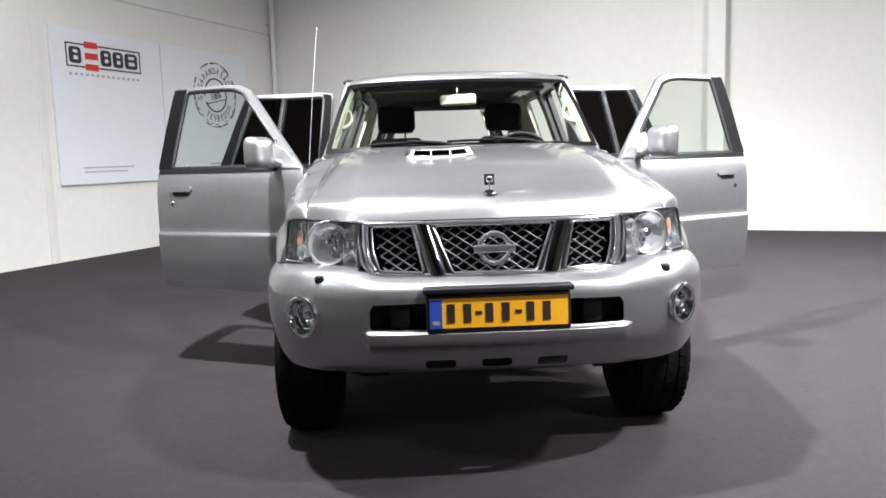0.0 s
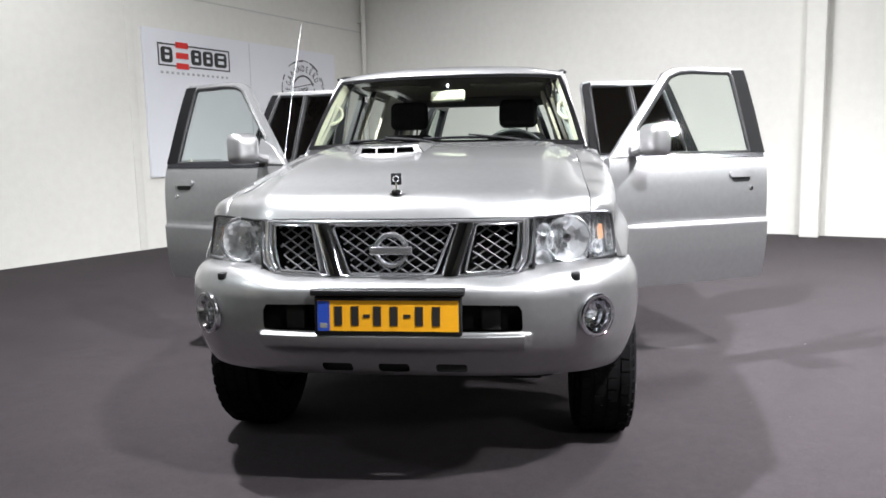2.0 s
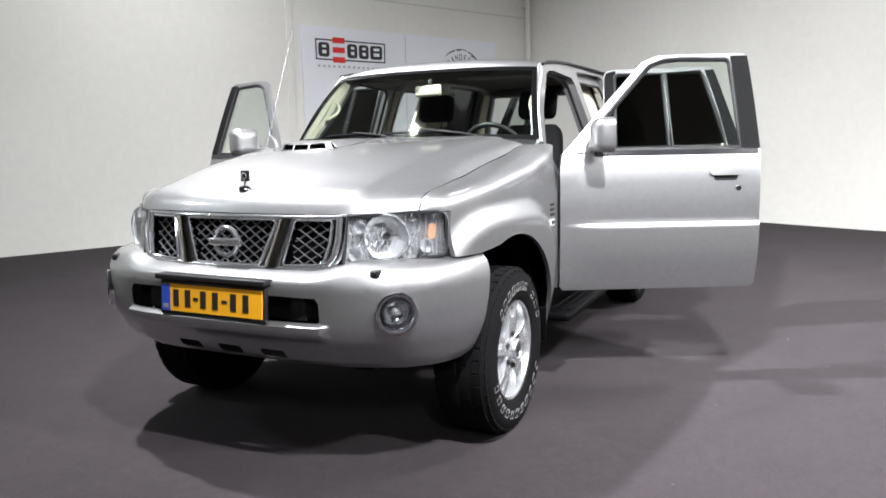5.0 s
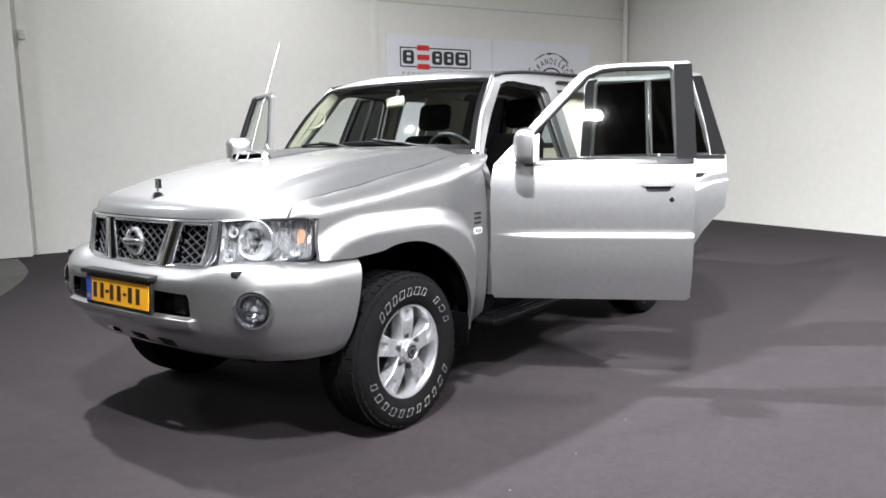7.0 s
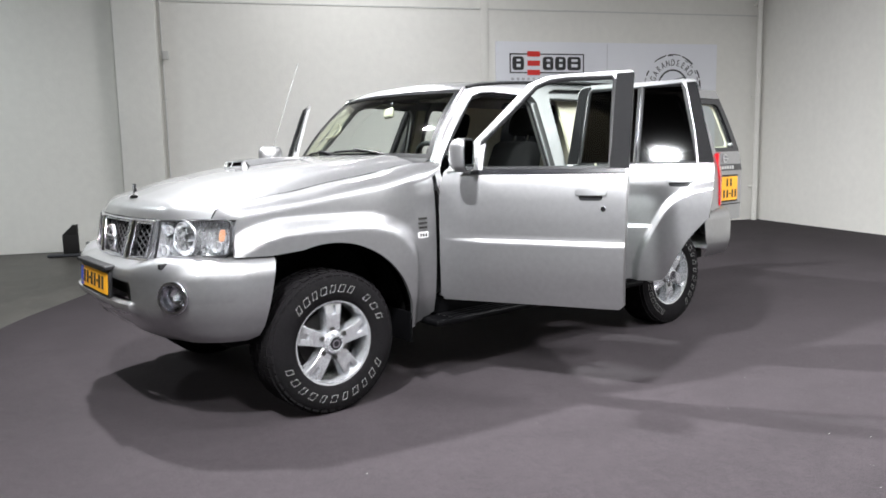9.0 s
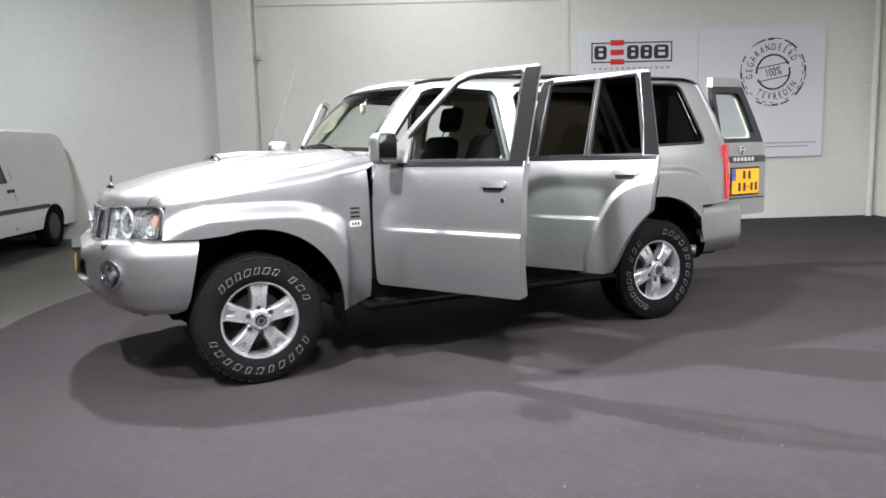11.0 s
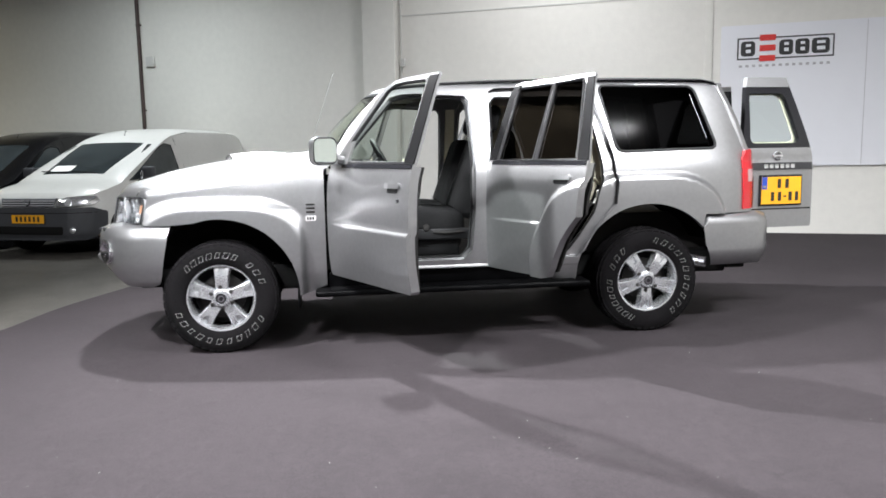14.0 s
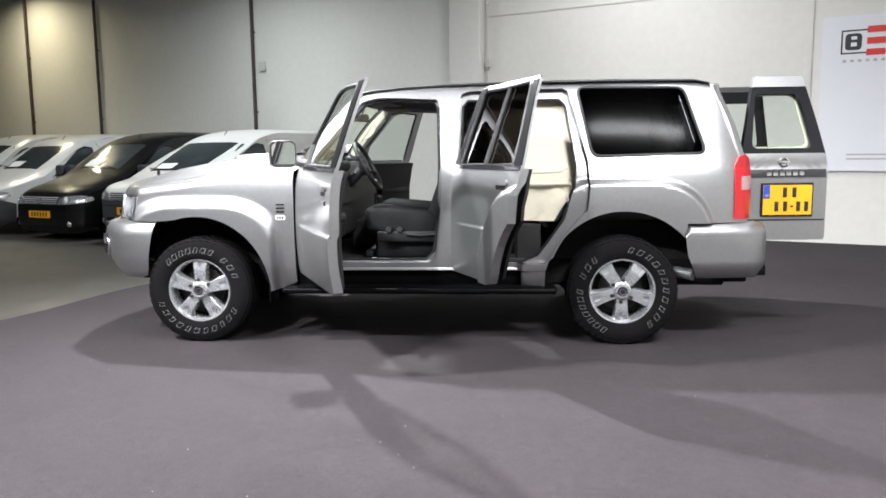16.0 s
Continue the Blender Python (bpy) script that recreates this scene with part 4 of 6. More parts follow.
for sx in (1, -1):
    # a broad slanting chrome bar with a rounded face
    face = lambda w, z: grille_point(sx * (0.2665 - 0.30 * (1.02 - z) + 0.034 * w), z) + Vector((0, -0.014 * (1 - w * w) ** 0.5, 0))
    part("grille_bar", grid(steps(-1, 1, 10), steps(0.846, 1.030, 6), face), "chrome", grille, sharp=60)
    part("grille_bar", tube([grille_point(sx * x, z) + Vector((0, 0.002, 0)) for x, z in ((0.484, 1.034), (0.484, 0.95), (0.474, 0.89), (0.452, 0.858))], 0.013, 12), "grille_chrome", grille)
part("grille_bar", tube([grille_point(x, 1.034) + Vector((0, 0.002, 0)) for x in steps(-0.49, 0.49, 14)], 0.009, 12), "grille_chrome", grille)
part("grille_bar", tube([grille_point(x, 0.836 + 0.05 * abs(x) ** 2) + Vector((0, 0.002, 0)) for x in steps(-0.45, 0.45, 14)], 0.010, 12), "grille_chrome", grille)
# near-black sheet standing in for the shade behind the mesh
part("grille_backing", bend(fill([(-0.50, 1.035), (0.50, 1.035), (0.47, 0.845), (-0.47, 0.845)], (), 0.06), lambda x, z: grille_point(x, z) + Vector((0, 0.05, 0))), "recess_shade", grille)


def wires(x_of_left, x_of_right, z0, z1, pitch):
    bm = bmesh.new()
    span = z1 - z0
    for d in (1, -1):
        k = -30
        while k < 30:
            pts = []
            for j in range(13):
                z = z0 + span * j / 12
                x = k * pitch + d * (z - z0) * 1.5
                if x_of_left(z) <= x <= x_of_right(z):
                    pts.append(grille_point(x, z) + Vector((0, 0.02 + 0.003 * d, 0)))
            if len(pts) > 1:
                join(bm, tube(pts, 0.0034, 6))
            k += 1
    return bm


for sgn in (0, 1, -1):
    if sgn == 0:
        w = wires(lambda z: -0.163 - (z - 0.850) * 0.34, lambda z: 0.163 + (z - 0.850) * 0.34, 0.850, 1.026, 0.057)
    else:
        lo, hi = (lambda z: 0.270 + (z - 0.855) * 0.24), (lambda z: 0.430 + (z - 0.855) * 0.17)
        w = wires(lo if sgn > 0 else (lambda z: -hi(z)), hi if sgn > 0 else (lambda z: -lo(z)), 0.855, 1.026, 0.057)
    part("grille_mesh", w, "wire", grille)
em = Matrix.Translation(grille_point(0, 0.936) + Vector((0, -0.012, 0))) @ Matrix.Rotation(radians(90), 4, "X")
badge = part("front_emblem", lathe([(0.066, -0.006), (0.066, 0.006), (0.061, 0.013), (0.053, 0.014), (0.046, 0.006), (0.046, -0.006)], 40, em), "grille_chrome", grille, "plain chrome ring with a bar")
bm = box(-0.078, 0.078, -0.015, 0.015, -0.004, 0.019, 0.006)
bm.transform(em)
part("emblem_bar", bm, "grille_chrome", grille)

# headlights


def lamp_point(s, z):
    """s from 0 (beside the grille) to 1 (round the corner)."""
    x = 0.514 + (0.818 - 0.514) * s
    y = front_y(x) - 0.006 - 0.20 * (1.046 - z)
    x += ease((s - 0.5) / 0.5) * (side_x(-0.455, 0.5 * z + 0.5) - 0.010 - 0.818)
    return Vector((x, y, z))


def bend_ring(loop, front, back):
    """A band round an outline, from one surface to the one behind it."""
    bm = bmesh.new()
    a, b = [bm.verts.new(front(*p)) for p in loop], [bm.verts.new(back(*p)) for p in loop]
    for k in range(len(loop)):
        j = (k + 1) % len(loop)
        bm.faces.new((a[k], a[j], b[j], b[k]))
    return bm


LAMP = [(0.0, 1.040), (0.25, 1.043), (0.6, 1.046), (0.9, 1.045), (0.98, 1.035), (1.0, 1.0), (1.0, 0.92), (0.985, 0.888), (0.95, 0.876), (0.7, 0.868), (0.4, 0.858), (0.1, 0.852), (0.02, 0.853), (-0.01, 0.864), (0.0, 0.93)]
for sx in (1, -1):
    rng = random.Random(7)
    bm = fill(LAMP, (), 0.022)
    for v in bm.verts:
        v.co = lamp_point(v.co.x, v.co.y) + Vector((-0.03 * v.co.x, 0.045 + rng.uniform(-0.010, 0.010), rng.uniform(-0.004, 0.004)))
    housing = part("headlight", flip(bm, sx), "lamp_base", car, "clear-lens headlight with chrome reflectors", 2)
    part("lens", flip(bend(fill(LAMP, (), 0.05), lamp_point), sx), "lens", housing)
    part("lamp_wall", flip(bend_ring(LAMP, lamp_point, lambda s, z: lamp_point(s, z) + Vector((-0.03 * s, 0.045, 0))), sx), "lamp_base", housing)
    part("lamp_edge", flip(tube([lamp_point(s, z) for s, z in LAMP], 0.006, 6, True), sx), "dark_strip", housing)
    c = lamp_point(0.40, 0.958) + Vector((0, 0.016, 0))
    m = Matrix.Translation((sx * c.x, c.y, c.z)) @ Vector((sx * 0.30, -1, 0.05)).to_track_quat("Z", "Y").to_matrix().to_4x4()
    bm = lathe([(0.083, 0.010), (0.085, 0.004), (0.081, 0.0), (0.074, -0.009), (0.064, -0.019), (0.052, -0.028), (0.038, -0.034), (0.024, -0.038), (0.016, -0.039)], 22, m)
    for v in bm.verts:
        v.co += Vector((rng.uniform(-1, 1), rng.uniform(-1, 1), rng.uniform(-1, 1))) * 0.0022
    part("reflector", bm, "lamp_bowl", housing, "faceted chrome reflector", 4)
    part("bulb_cap", lathe([(0.001, 0.002), (0.016, -0.003), (0.020, -0.012), (0.020, -0.05)], 16, m), "chrome", housing)
    part("reflector_ring", lathe([(0.083, 0.009), (0.087, 0.012), (0.090, 0.008), (0.088, 0.002)], 32, m), "dull_chrome", housing)
    for s0, z0, r0 in ((0.10, 0.893, 0.030), (0.12, 0.995, 0.024), (0.80, 0.915, 0.028)):
        c = lamp_point(s0, z0) + Vector((-0.01 * s0, 0.02, 0))
        m = Matrix.Translation((sx * c.x, c.y, c.z)) @ Vector((sx * s0, -1, 0)).to_track_quat("Z", "Y").to_matrix().to_4x4()
        part("reflector", lathe([(r0, 0.005), (r0 * 1.05, 0.0), (r0 * 0.8, -0.012), (r0 * 0.4, -0.018), (0.001, -0.019)], 12, m), "lamp_bowl", housing, "", 6)
    # the indicator cell beside it, ribbed, with a pale amber bulb
    for k in range(5):
        sk = 0.735 + 0.052 * k
        part("lens_rib", flip(tube([lamp_point(sk, z) + Vector((-0.012, 0.030, 0)) for z in steps(0.89, 1.03, 5)], 0.0035, 6), sx), "lamp_base", housing)
    part("indicator", flip(bend(fill(rounded(0.84, 0.915, 0.94, 0.998, 0.02), (), 0.03), lambda s, z: lamp_point(s, z) + Vector((-0.014, 0.012, 0))), sx), "amber", housing, "amber indicator behind the lens")

# bonnet scoop, ornament, wipers, aerial, badge


def scoop_point(x, s):
    """The scoop's top: x across from its middle, s from the mouth to the back."""
    y = -0.055 + 0.05 * (x / 0.16) ** 2 + 0.42 * s
    h = 0.036 * (1 - s ** 1.8) * ease((0.168 - abs(x)) / 0.03)
    return Vector((x - 0.16, y, top_z(x - 0.16, y) + 0.002 + h))


def scoop_face(x, t):
    p, q = scoop_point(x, 0.0), scoop_point(x, 0.0)
    base = Vector((x - 0.16, p.y - 0.022, top_z(x - 0.16, p.y - 0.022) + 0.001))
    return base.lerp(q, t)


scoop = part("bonnet_scoop", grid(steps(-0.167, 0.167, 22), [0, 0.03, 0.08, 0.2, 0.4, 0.6, 0.8, 1], scoop_point), "silver", car, "silver bonnet air scoop with three black slots")
part("scoop_face", bend(fill([(-0.166, 0.0), (0.166, 0.0), (0.160, 0.4), (0.138, 1.0), (-0.138, 1.0), (-0.160, 0.4)], [[(-0.128, 0.22), (0.128, 0.22), (0.118, 0.86), (-0.118, 0.86)]], 0.05, False), scoop_face), "silver", scoop)
part("scoop_mouth", bend(fill([(-0.132, 0.18), (0.132, 0.18), (0.122, 0.90), (-0.122, 0.90)], (), 0.05, False), lambda x, t: scoop_face(x, t) + Vector((0, 0.02, -0.004))), "under", scoop)
for x in (-0.045, 0.045):
    part("scoop_bar", tube([scoop_face(x, 0.2), scoop_face(x, 0.88)], 0.004, 6), "silver", scoop)
oz = top_z(0, -0.68)
ornament = part("bonnet_ornament", lathe([(0.001, 0.012), (0.014, 0.012), (0.024, 0.004), (0.026, -0.004)], 20, Matrix.Translation((0, -0.68, oz + 0.004))), "chrome", car, "small chrome bonnet ornament with a square badge")
part("ornament_stem", tube([(0, -0.68, oz), (0, -0.675, oz + 0.04)], 0.005, 8), "chrome", ornament)
part("ornament_badge", box(-0.020, 0.020, -0.678, -0.668, oz + 0.034, oz + 0.078, 0.003), "black_plastic", ornament)
part("ornament_badge_ring", tube([(0.011 * math.cos(a), -0.680, oz + 0.056 + 0.011 * math.sin(a)) for a in steps(0, 5.9, 15)], 0.0025, 5, True), "dull_chrome", ornament)


def wiper(pivot, joint, blade):
    """A wiper at rest along the foot of the windscreen: arm, then blade with its carrier."""
    up = Vector((0, -0.022, 0.018))
    a, b = screen_point(*pivot), screen_point(*joint)
    w = part("wiper", tube([a + up * 0.3, a + up * 0.9, a.lerp(b, 0.35) + up * 1.3, b + up * 1.1], 0.008, 8, taper=0.005), "black_plastic", car, "black wiper arm and blade")
    part("wiper_pivot", lathe([(0.001, 0.016), (0.014, 0.014), (0.018, 0.0)], 12, Matrix.Translation(a + up * 0.3)), "black_plastic", w)
    line = [screen_point(blade[0][0] + (blade[1][0] - blade[0][0]) * t, blade[0][1] + (blade[1][1] - blade[0][1]) * t) for t in steps(0, 1, 8)]
    part("wiper_blade", tube([p + up * (0.35 + 0.35 * math.sin(math.pi * k / 8)) for k, p in enumerate(line)], 0.0075, 6), "gloss_black", w)


wiper((0.62, 0.0), (0.20, 0.075), ((0.52, 0.050), (-0.12, 0.062)))
wiper((-0.06, 0.0), (-0.40, 0.060), ((-0.14, 0.045), (-0.68, 0.055)))
aerial = part("aerial", tube([(-0.852, 0.465, 1.10), (-0.850, 0.508, 1.22), (-0.828, 0.655, 1.64), (-0.803, 0.790, 2.02)], 0.0015, 6), "dull_chrome", car, "thin bright metal whip aerial")
part("aerial_base", lathe([(0.001, 0.05), (0.012, 0.045), (0.016, 0.0)], 12, Matrix.Translation((-0.852, 0.465, 1.085))), "black_plastic", aerial)
for sx in (1, -1):
    on_wing = lambda y, z: side(y, z) + Vector((0.005, 0, 0))
    bd = part("wing_badge", flip(bend(fill(rounded(0.570, 0.638, 0.872, 0.905, 0.006), (), 0.05), on_wing, (-0.005, 0, 0)), sx), "white_paint", car, "small bright wing badge")
    for y in (0.580, 0.598, 0.616):
        part("badge_mark", flip(bend(fill(rect(y, y + 0.011, 0.879, 0.898), (), 0.05), lambda y, z: side(y, z) + Vector((0.0065, 0, 0)), (-0.002, 0, 0)), sx), "dark_trim", bd)
    for z in (0.925, 0.950, 0.975):
        part("badge_bar", flip(bend(fill(rect(0.575, 0.632, z, z + 0.011), (), 0.05), on_wing, (-0.005, 0, 0)), sx), "dark_trim", bd)

# ---- wheels ----


def make_wheel():
    """A wheel lying in the x, y plane, its outer face up along z, its middle at the origin."""
    hub = empty("wheel")
    tyre = [(0.225, -0.115), (0.25, -0.128), (0.30, -0.134), (0.345, -0.128), (0.372, -0.112), (0.384, -0.095), (0.386, -0.05), (0.387, 0), (0.386, 0.05), (0.384, 0.095), (0.372, 0.112), (0.345, 0.128), (0.30, 0.134), (0.25, 0.128), (0.225, 0.115), (0.212, 0.10)]
    tyre = [(r if r < 0.226 else 0.226 + (r - 0.226) * 0.91, h) for r, h in tyre]
    rubber = part("tyre", lathe(tyre, 72), "rubber", hub, "black all-terrain tyre with white raised lettering")
    blocks = bmesh.new()
    for k in range(44):
        for row, (w, h0) in enumerate(((0.030, -0.098), (0.030, -0.045), (0.030, 0.010), (0.030, 0.064))):
            b = box(0.366, 0.3755, -0.0225, 0.0225, h0, h0 + 0.034, 0.0)
            b.transform(Matrix.Rotation(2 * math.pi * (k + 0.5 * (row % 2)) / 44, 4, "Z"))
            join(blocks, b)
        for h0 in (-0.118, 0.098):
            b = box(0.346, 0.3600, -0.018, 0.018, h0, h0 + 0.020, 0.0)
            b.transform(Matrix.Rotation(2 * math.pi * (k + 0.25) / 44, 4, "Z"))
            join(blocks, b)
    tagged(part("tread", blocks, "rubber", rubber), kind="stuff")
    for a0, n, step in ((126, 7, 10.8), (78, 3, 13.0), (-104, 11, 13.0)):
        for k in range(n):
            m = Matrix.Rotation(radians(a0 + k * step), 4, "Z") @ Matrix.Translation((0.290, 0, 0.1335))
            w, lean = 0.0125 + 0.004 * (k % 2), 0.006
            p = [(-0.018, -w + lean, 0), (0.018, -w - lean, -0.0015), (0.018, w - lean, -0.0015), (-0.018, w + lean, 0)]
            part("tyre_letter_bar", tube([m @ Vector(q) for q in p], 0.0018, 5, True), "white_ink", rubber)
    rim = part("rim", lathe([(0.205, -0.11), (0.205, 0.095), (0.214, 0.112), (0.224, 0.114), (0.226, 0.106), (0.216, 0.10)], 64), "dull_chrome", hub, "five-spoke alloy rim")
    part("rim_well", lathe([(0.204, -0.10), (0.19, -0.02), (0.15, 0.0), (0.001, 0.0)], 48), "under", hub)
    part("brake_disc", lathe([(0.15, 0.008), (0.15, 0.014), (0.08, 0.016), (0.001, 0.016)], 40), "dark_trim", hub)
    for k in range(5):
        half = lambda t: 0.037 + 0.004 * t + 0.016 * t ** 2.5
        across = [-1.16, -1.0, -0.9, -0.34, -0.30, 0, 0.30, 0.34, 0.9, 1.0, 1.16]
        along = [0, 0.12, 0.3, 0.5, 0.60, 0.63, 0.76, 0.88, 0.90, 0.96, 1.0]

        def rise(t, w):
            z = 0.100 + 0.008 * math.sin(min(1.0, t * 1.1) * 2.6) - 0.010 * t ** 4
            z -= 0.062 if abs(w) > 1.1 else 0.004 if abs(w) == 1 else 0
            return z - (0.014 if abs(w) < 0.32 and 0.61 < t < 0.89 else 0)

        bm = grid(along, across, lambda t, w: Vector((0.052 + t * 0.162, half(t) * w, rise(t, w))))
        bm.transform(Matrix.Rotation(2 * math.pi * k / 5, 4, "Z"))
        part("spoke", bm, "dull_chrome", rim, sharp=25)
    centre = part("hub_cap", lathe([(0.066, 0.06), (0.064, 0.104), (0.056, 0.109), (0.052, 0.110), (0.051, 0.128), (0.047, 0.133), (0.037, 0.134), (0.034, 0.128), (0.001, 0.128)], 40), "dull_chrome", hub)
    part("hub_disc", lathe([(0.033, 0.1285), (0.031, 0.1305), (0.001, 0.131)], 28), "gloss_black", hub)
    part("hub_ring", lathe([(0.022, 0.131), (0.022, 0.133), (0.016, 0.133), (0.016, 0.131)], 24), "chrome", hub)
    for k in range(6):
        a = 2 * math.pi * (k + 0.5) / 6
        part("wheel_nut", lathe([(0.001, 0.1095), (0.008, 0.1095), (0.012, 0.108), (0.013, 0.085)], 12, Matrix.Translation((0.076 * math.cos(a), 0.076 * math.sin(a), 0.003))), "dark_trim", hub)
    return hub


wheel = make_wheel()
WHEELS = [(0.805, 0.0, 1, 34), (0.805, 2.97, 1, 144), (-0.805, 0.0, -1, 0), (-0.805, 2.97, -1, 40)]
for k, (x, y, sx, spin) in enumerate(WHEELS):
    m = Matrix.Translation((x, y, 0.374)) @ Matrix.Rotation(radians(90 * sx), 4, "Y") @ Matrix.Rotation(radians(spin), 4, "Z")
    w = wheel if k == 3 else copy_thing(wheel, m)
    w.matrix_basis = m
    w.parent = car

# ---- doors ----


def door(kind, sx, angle, lower, upper, windows, hinge, tinted):
    """A door built shut and then swung open round its hinge."""
    def side(y, z):
        # the pressed ledge along the door
        return Vector((side_x(y, z) + 0.013 * ease((0.868 - z) / 0.022) * ease((z - 0.52) / 0.2) * ease((y - hinge - 0.02) / 0.3) * ease((2.40 - y) / 0.1), y, z))

    hx = side_x(hinge, 0.8) - 0.02
    m = Matrix.Translation((sx * hx, hinge, 0)) @ Matrix.Rotation(radians(-sx * angle), 4, "Z") @ Matrix.Translation((-sx * hx, -hinge, 0))
    skin = part(kind, flip(bend(fill(lower, (), 0.03 if kind == "front_door" else 0.016, True, (0.848, 0.853, 0.858, 0.863, 0.867)), side, (-0.02, 0, 0)), sx), "silver", car, "silver car door, wide open", 50)
    skin.matrix_local = m
    part("window_frame", flip(bend(fill(upper, windows, 0.06), side, (-0.022, 0, 0)), sx), "silver", skin, "", 50)
    for w in windows:
        part("window_pane", flip(bend(fill(w, (), 0.05), lambda y, z: pane_point(y, z, -0.016)), sx), "tint" if tinted else "clear", skin, "tinted window pane" if tinted else "clear window pane")
        part("window_seal", flip(tube([side(y, z) + Vector((-0.004, 0, 0)) for y, z in w], 0.013, 6, True), sx), "black_plastic", skin)
    y0, y1 = min(p[0] for p in lower), max(p[0] for p in lower)
    part("waist_strip", flip(bend(fill(rect(min(w[0][0] for w in windows) - 0.04, y1 - 0.01, 1.222, 1.246), (), 0.08), lambda y, z: side(y, z) + Vector((0.006, 0, 0)), (-0.01, 0, 0)), sx), "gloss_black", skin)
    inner = [(y0 + (y - y0) * 0.96 + 0.02, 0.535 + (z - 0.51) * 0.96) for y, z in lower]
    lining = part("door_lining", flip(bend(fill(inner, (), 0.08), lambda y, z: Vector((lerp(PROF, z) - 0.075 - 0.015 * ease((z - 1.0) / 0.1), y, z)), (0.02, 0, 0)), sx), "dark_trim", skin, "dark grey door lining")
    part("door_edge", flip(bend(fill(lower, [[(y0 + (y - y0) * 0.94 + 0.03, 0.54 + (z - 0.51) * 0.93) for y, z in lower]], 0.06), lambda y, z: side(y, z) + Vector((-0.02, 0, 0)), (-0.036, 0, 0)), sx), "silver", skin)
    part("edge_seal", flip(tube([side(y, z) + Vector((-0.056, 0, 0)) for y, z in [(y0 + (y - y0) * 0.97 + 0.015, 0.525 + (z - 0.51) * 0.965) for y, z in lower]], 0.009, 6, True), sx), "black_plastic", skin)
    return skin, m


def handle(skin, sx, y, z):
    x = side_x(y, z)
    part("handle_cup", flip(bend(fill(rounded(y - 0.070, y + 0.055, z - 0.034, z + 0.008, 0.018), (), 0.03), lambda a, b: side(a, b) + Vector((0.002, 0, 0))), sx), "black_plastic", skin)
    grip = lambda a, b: side(a, b) + Vector((0.008 + 0.012 * math.cos((a - y) / 0.09 * 1.35), 0, 0))
    part("door_handle", flip(bend(fill(rounded(y - 0.090, y + 0.076, z - 0.006, z + 0.026, 0.014), (), 0.02), grip, (-0.016, 0, 0)), sx), "silver", skin)
    if y < 2:
        part("lock", flip(lathe([(0.001, 0.003), (0.007, 0.003), (0.009, 0.007), (0.013, 0.006), (0.015, -0.002)], 16, Matrix.Translation((side_x(y + 0.06, z - 0.075), y + 0.06, z - 0.075)) @ Matrix.Rotation(radians(90), 4, "Y")), sx), "chrome", skin)


def wing_mirror(skin, sx):
    """The mirror on the front door's forward corner, built for the shut door."""
    x = side_x(0.86, 1.30) + 0.172
    at = Vector((x, 0.945, 1.329))
    turn = Matrix.Translation(at) @ Matrix.Rotation(radians(4), 4, "Z")
    loop = rounded(-0.090, 0.090, -0.090, 0.090, 0.044, 6)
    bm = bmesh.new()
    rings = []
    for y, k in ((0.046, 0.93), (0.055, 0.945), (0.056, 0.975), (0.048, 0.995), (0.03, 1.0), (0.0, 0.985), (-0.03, 0.945), (-0.055, 0.87), (-0.073, 0.74), (-0.085, 0.54), (-0.091, 0.28), (-0.092, 0.02)):
        rings.append([bm.verts.new((px * k + 0.012 * (1 - k), y * 0.68, pz * k)) for px, pz in loop])
    for r0, r1 in zip(rings, rings[1:]):
        for k in range(len(loop)):
            j = (k + 1) % len(loop)
            bm.faces.new((r0[k], r0[j], r1[j], r1[k]))
    bm.transform(turn)
    shell = part("wing_mirror", flip(bm, sx), "silver", skin, "silver wing mirror housing", 60)
    flat = turn @ Matrix.Translation((0, 0.032, 0)) @ Matrix.Rotation(radians(-90), 4, "X")
    b = prism([(px * 0.94, pz * 0.94) for px, pz in loop], 0.004)
    b.transform(flat)
    part("mirror_surround", flip(b, sx), "black_plastic", shell)
    b = prism([(px * 0.86, pz * 0.86) for px, pz in loop], 0.003)
    b.transform(flat @ Matrix.Translation((0, 0, 0.0045)))
    part("mirror_glass", flip(b, sx), "mirror", shell)
    part("mirror_arm", flip(tube([(x - 0.20, 0.92, 1.262), (x - 0.12, 0.93, 1.272), (x - 0.05, 0.94, 1.30)], 0.028, 8), sx), "silver", shell)
    part("mirror_foot", flip(bend(fill([(0.775, 1.238), (1.0, 1.245), (1.0, 1.39), (0.90, 1.345)], (), 0.06), lambda y, z: side(y, z) + Vector((0.012, 0, 0)), (-0.02, 0, 0)), sx), "silver", shell)


FD_LOW = [(0.745, 0.53), (0.76, 0.505), (1.765, 0.512), (1.785, 0.53), (1.79, 0.66), (1.795, 0.9), (1.80, 1.232), (0.76, 1.232), (0.745, 1.15)]
FD_UP = [(0.76, 1.232), (1.80, 1.232), (1.795, 1.50), (1.785, 1.735), (1.77, 1.755), (1.42, 1.755), (1.30, 1.748), (1.215, 1.715)]
FD_WIN = [[(0.97, 1.25), (1.700, 1.25), (1.696, 1.50), (1.690, 1.70), (1.672, 1.722), (1.42, 1.726), (1.33, 1.718), (1.255, 1.69), (0.975, 1.395)]]
RD_LOW = [(1.812, 0.535), (1.83, 0.512), (2.40, 0.508), (2.45, 0.52), (2.485, 0.575), (2.520, 0.65), (2.585, 0.765), (2.66, 0.86), (2.715, 0.915), (2.732, 1.08), (2.730, 1.232), (1.815, 1.232)]
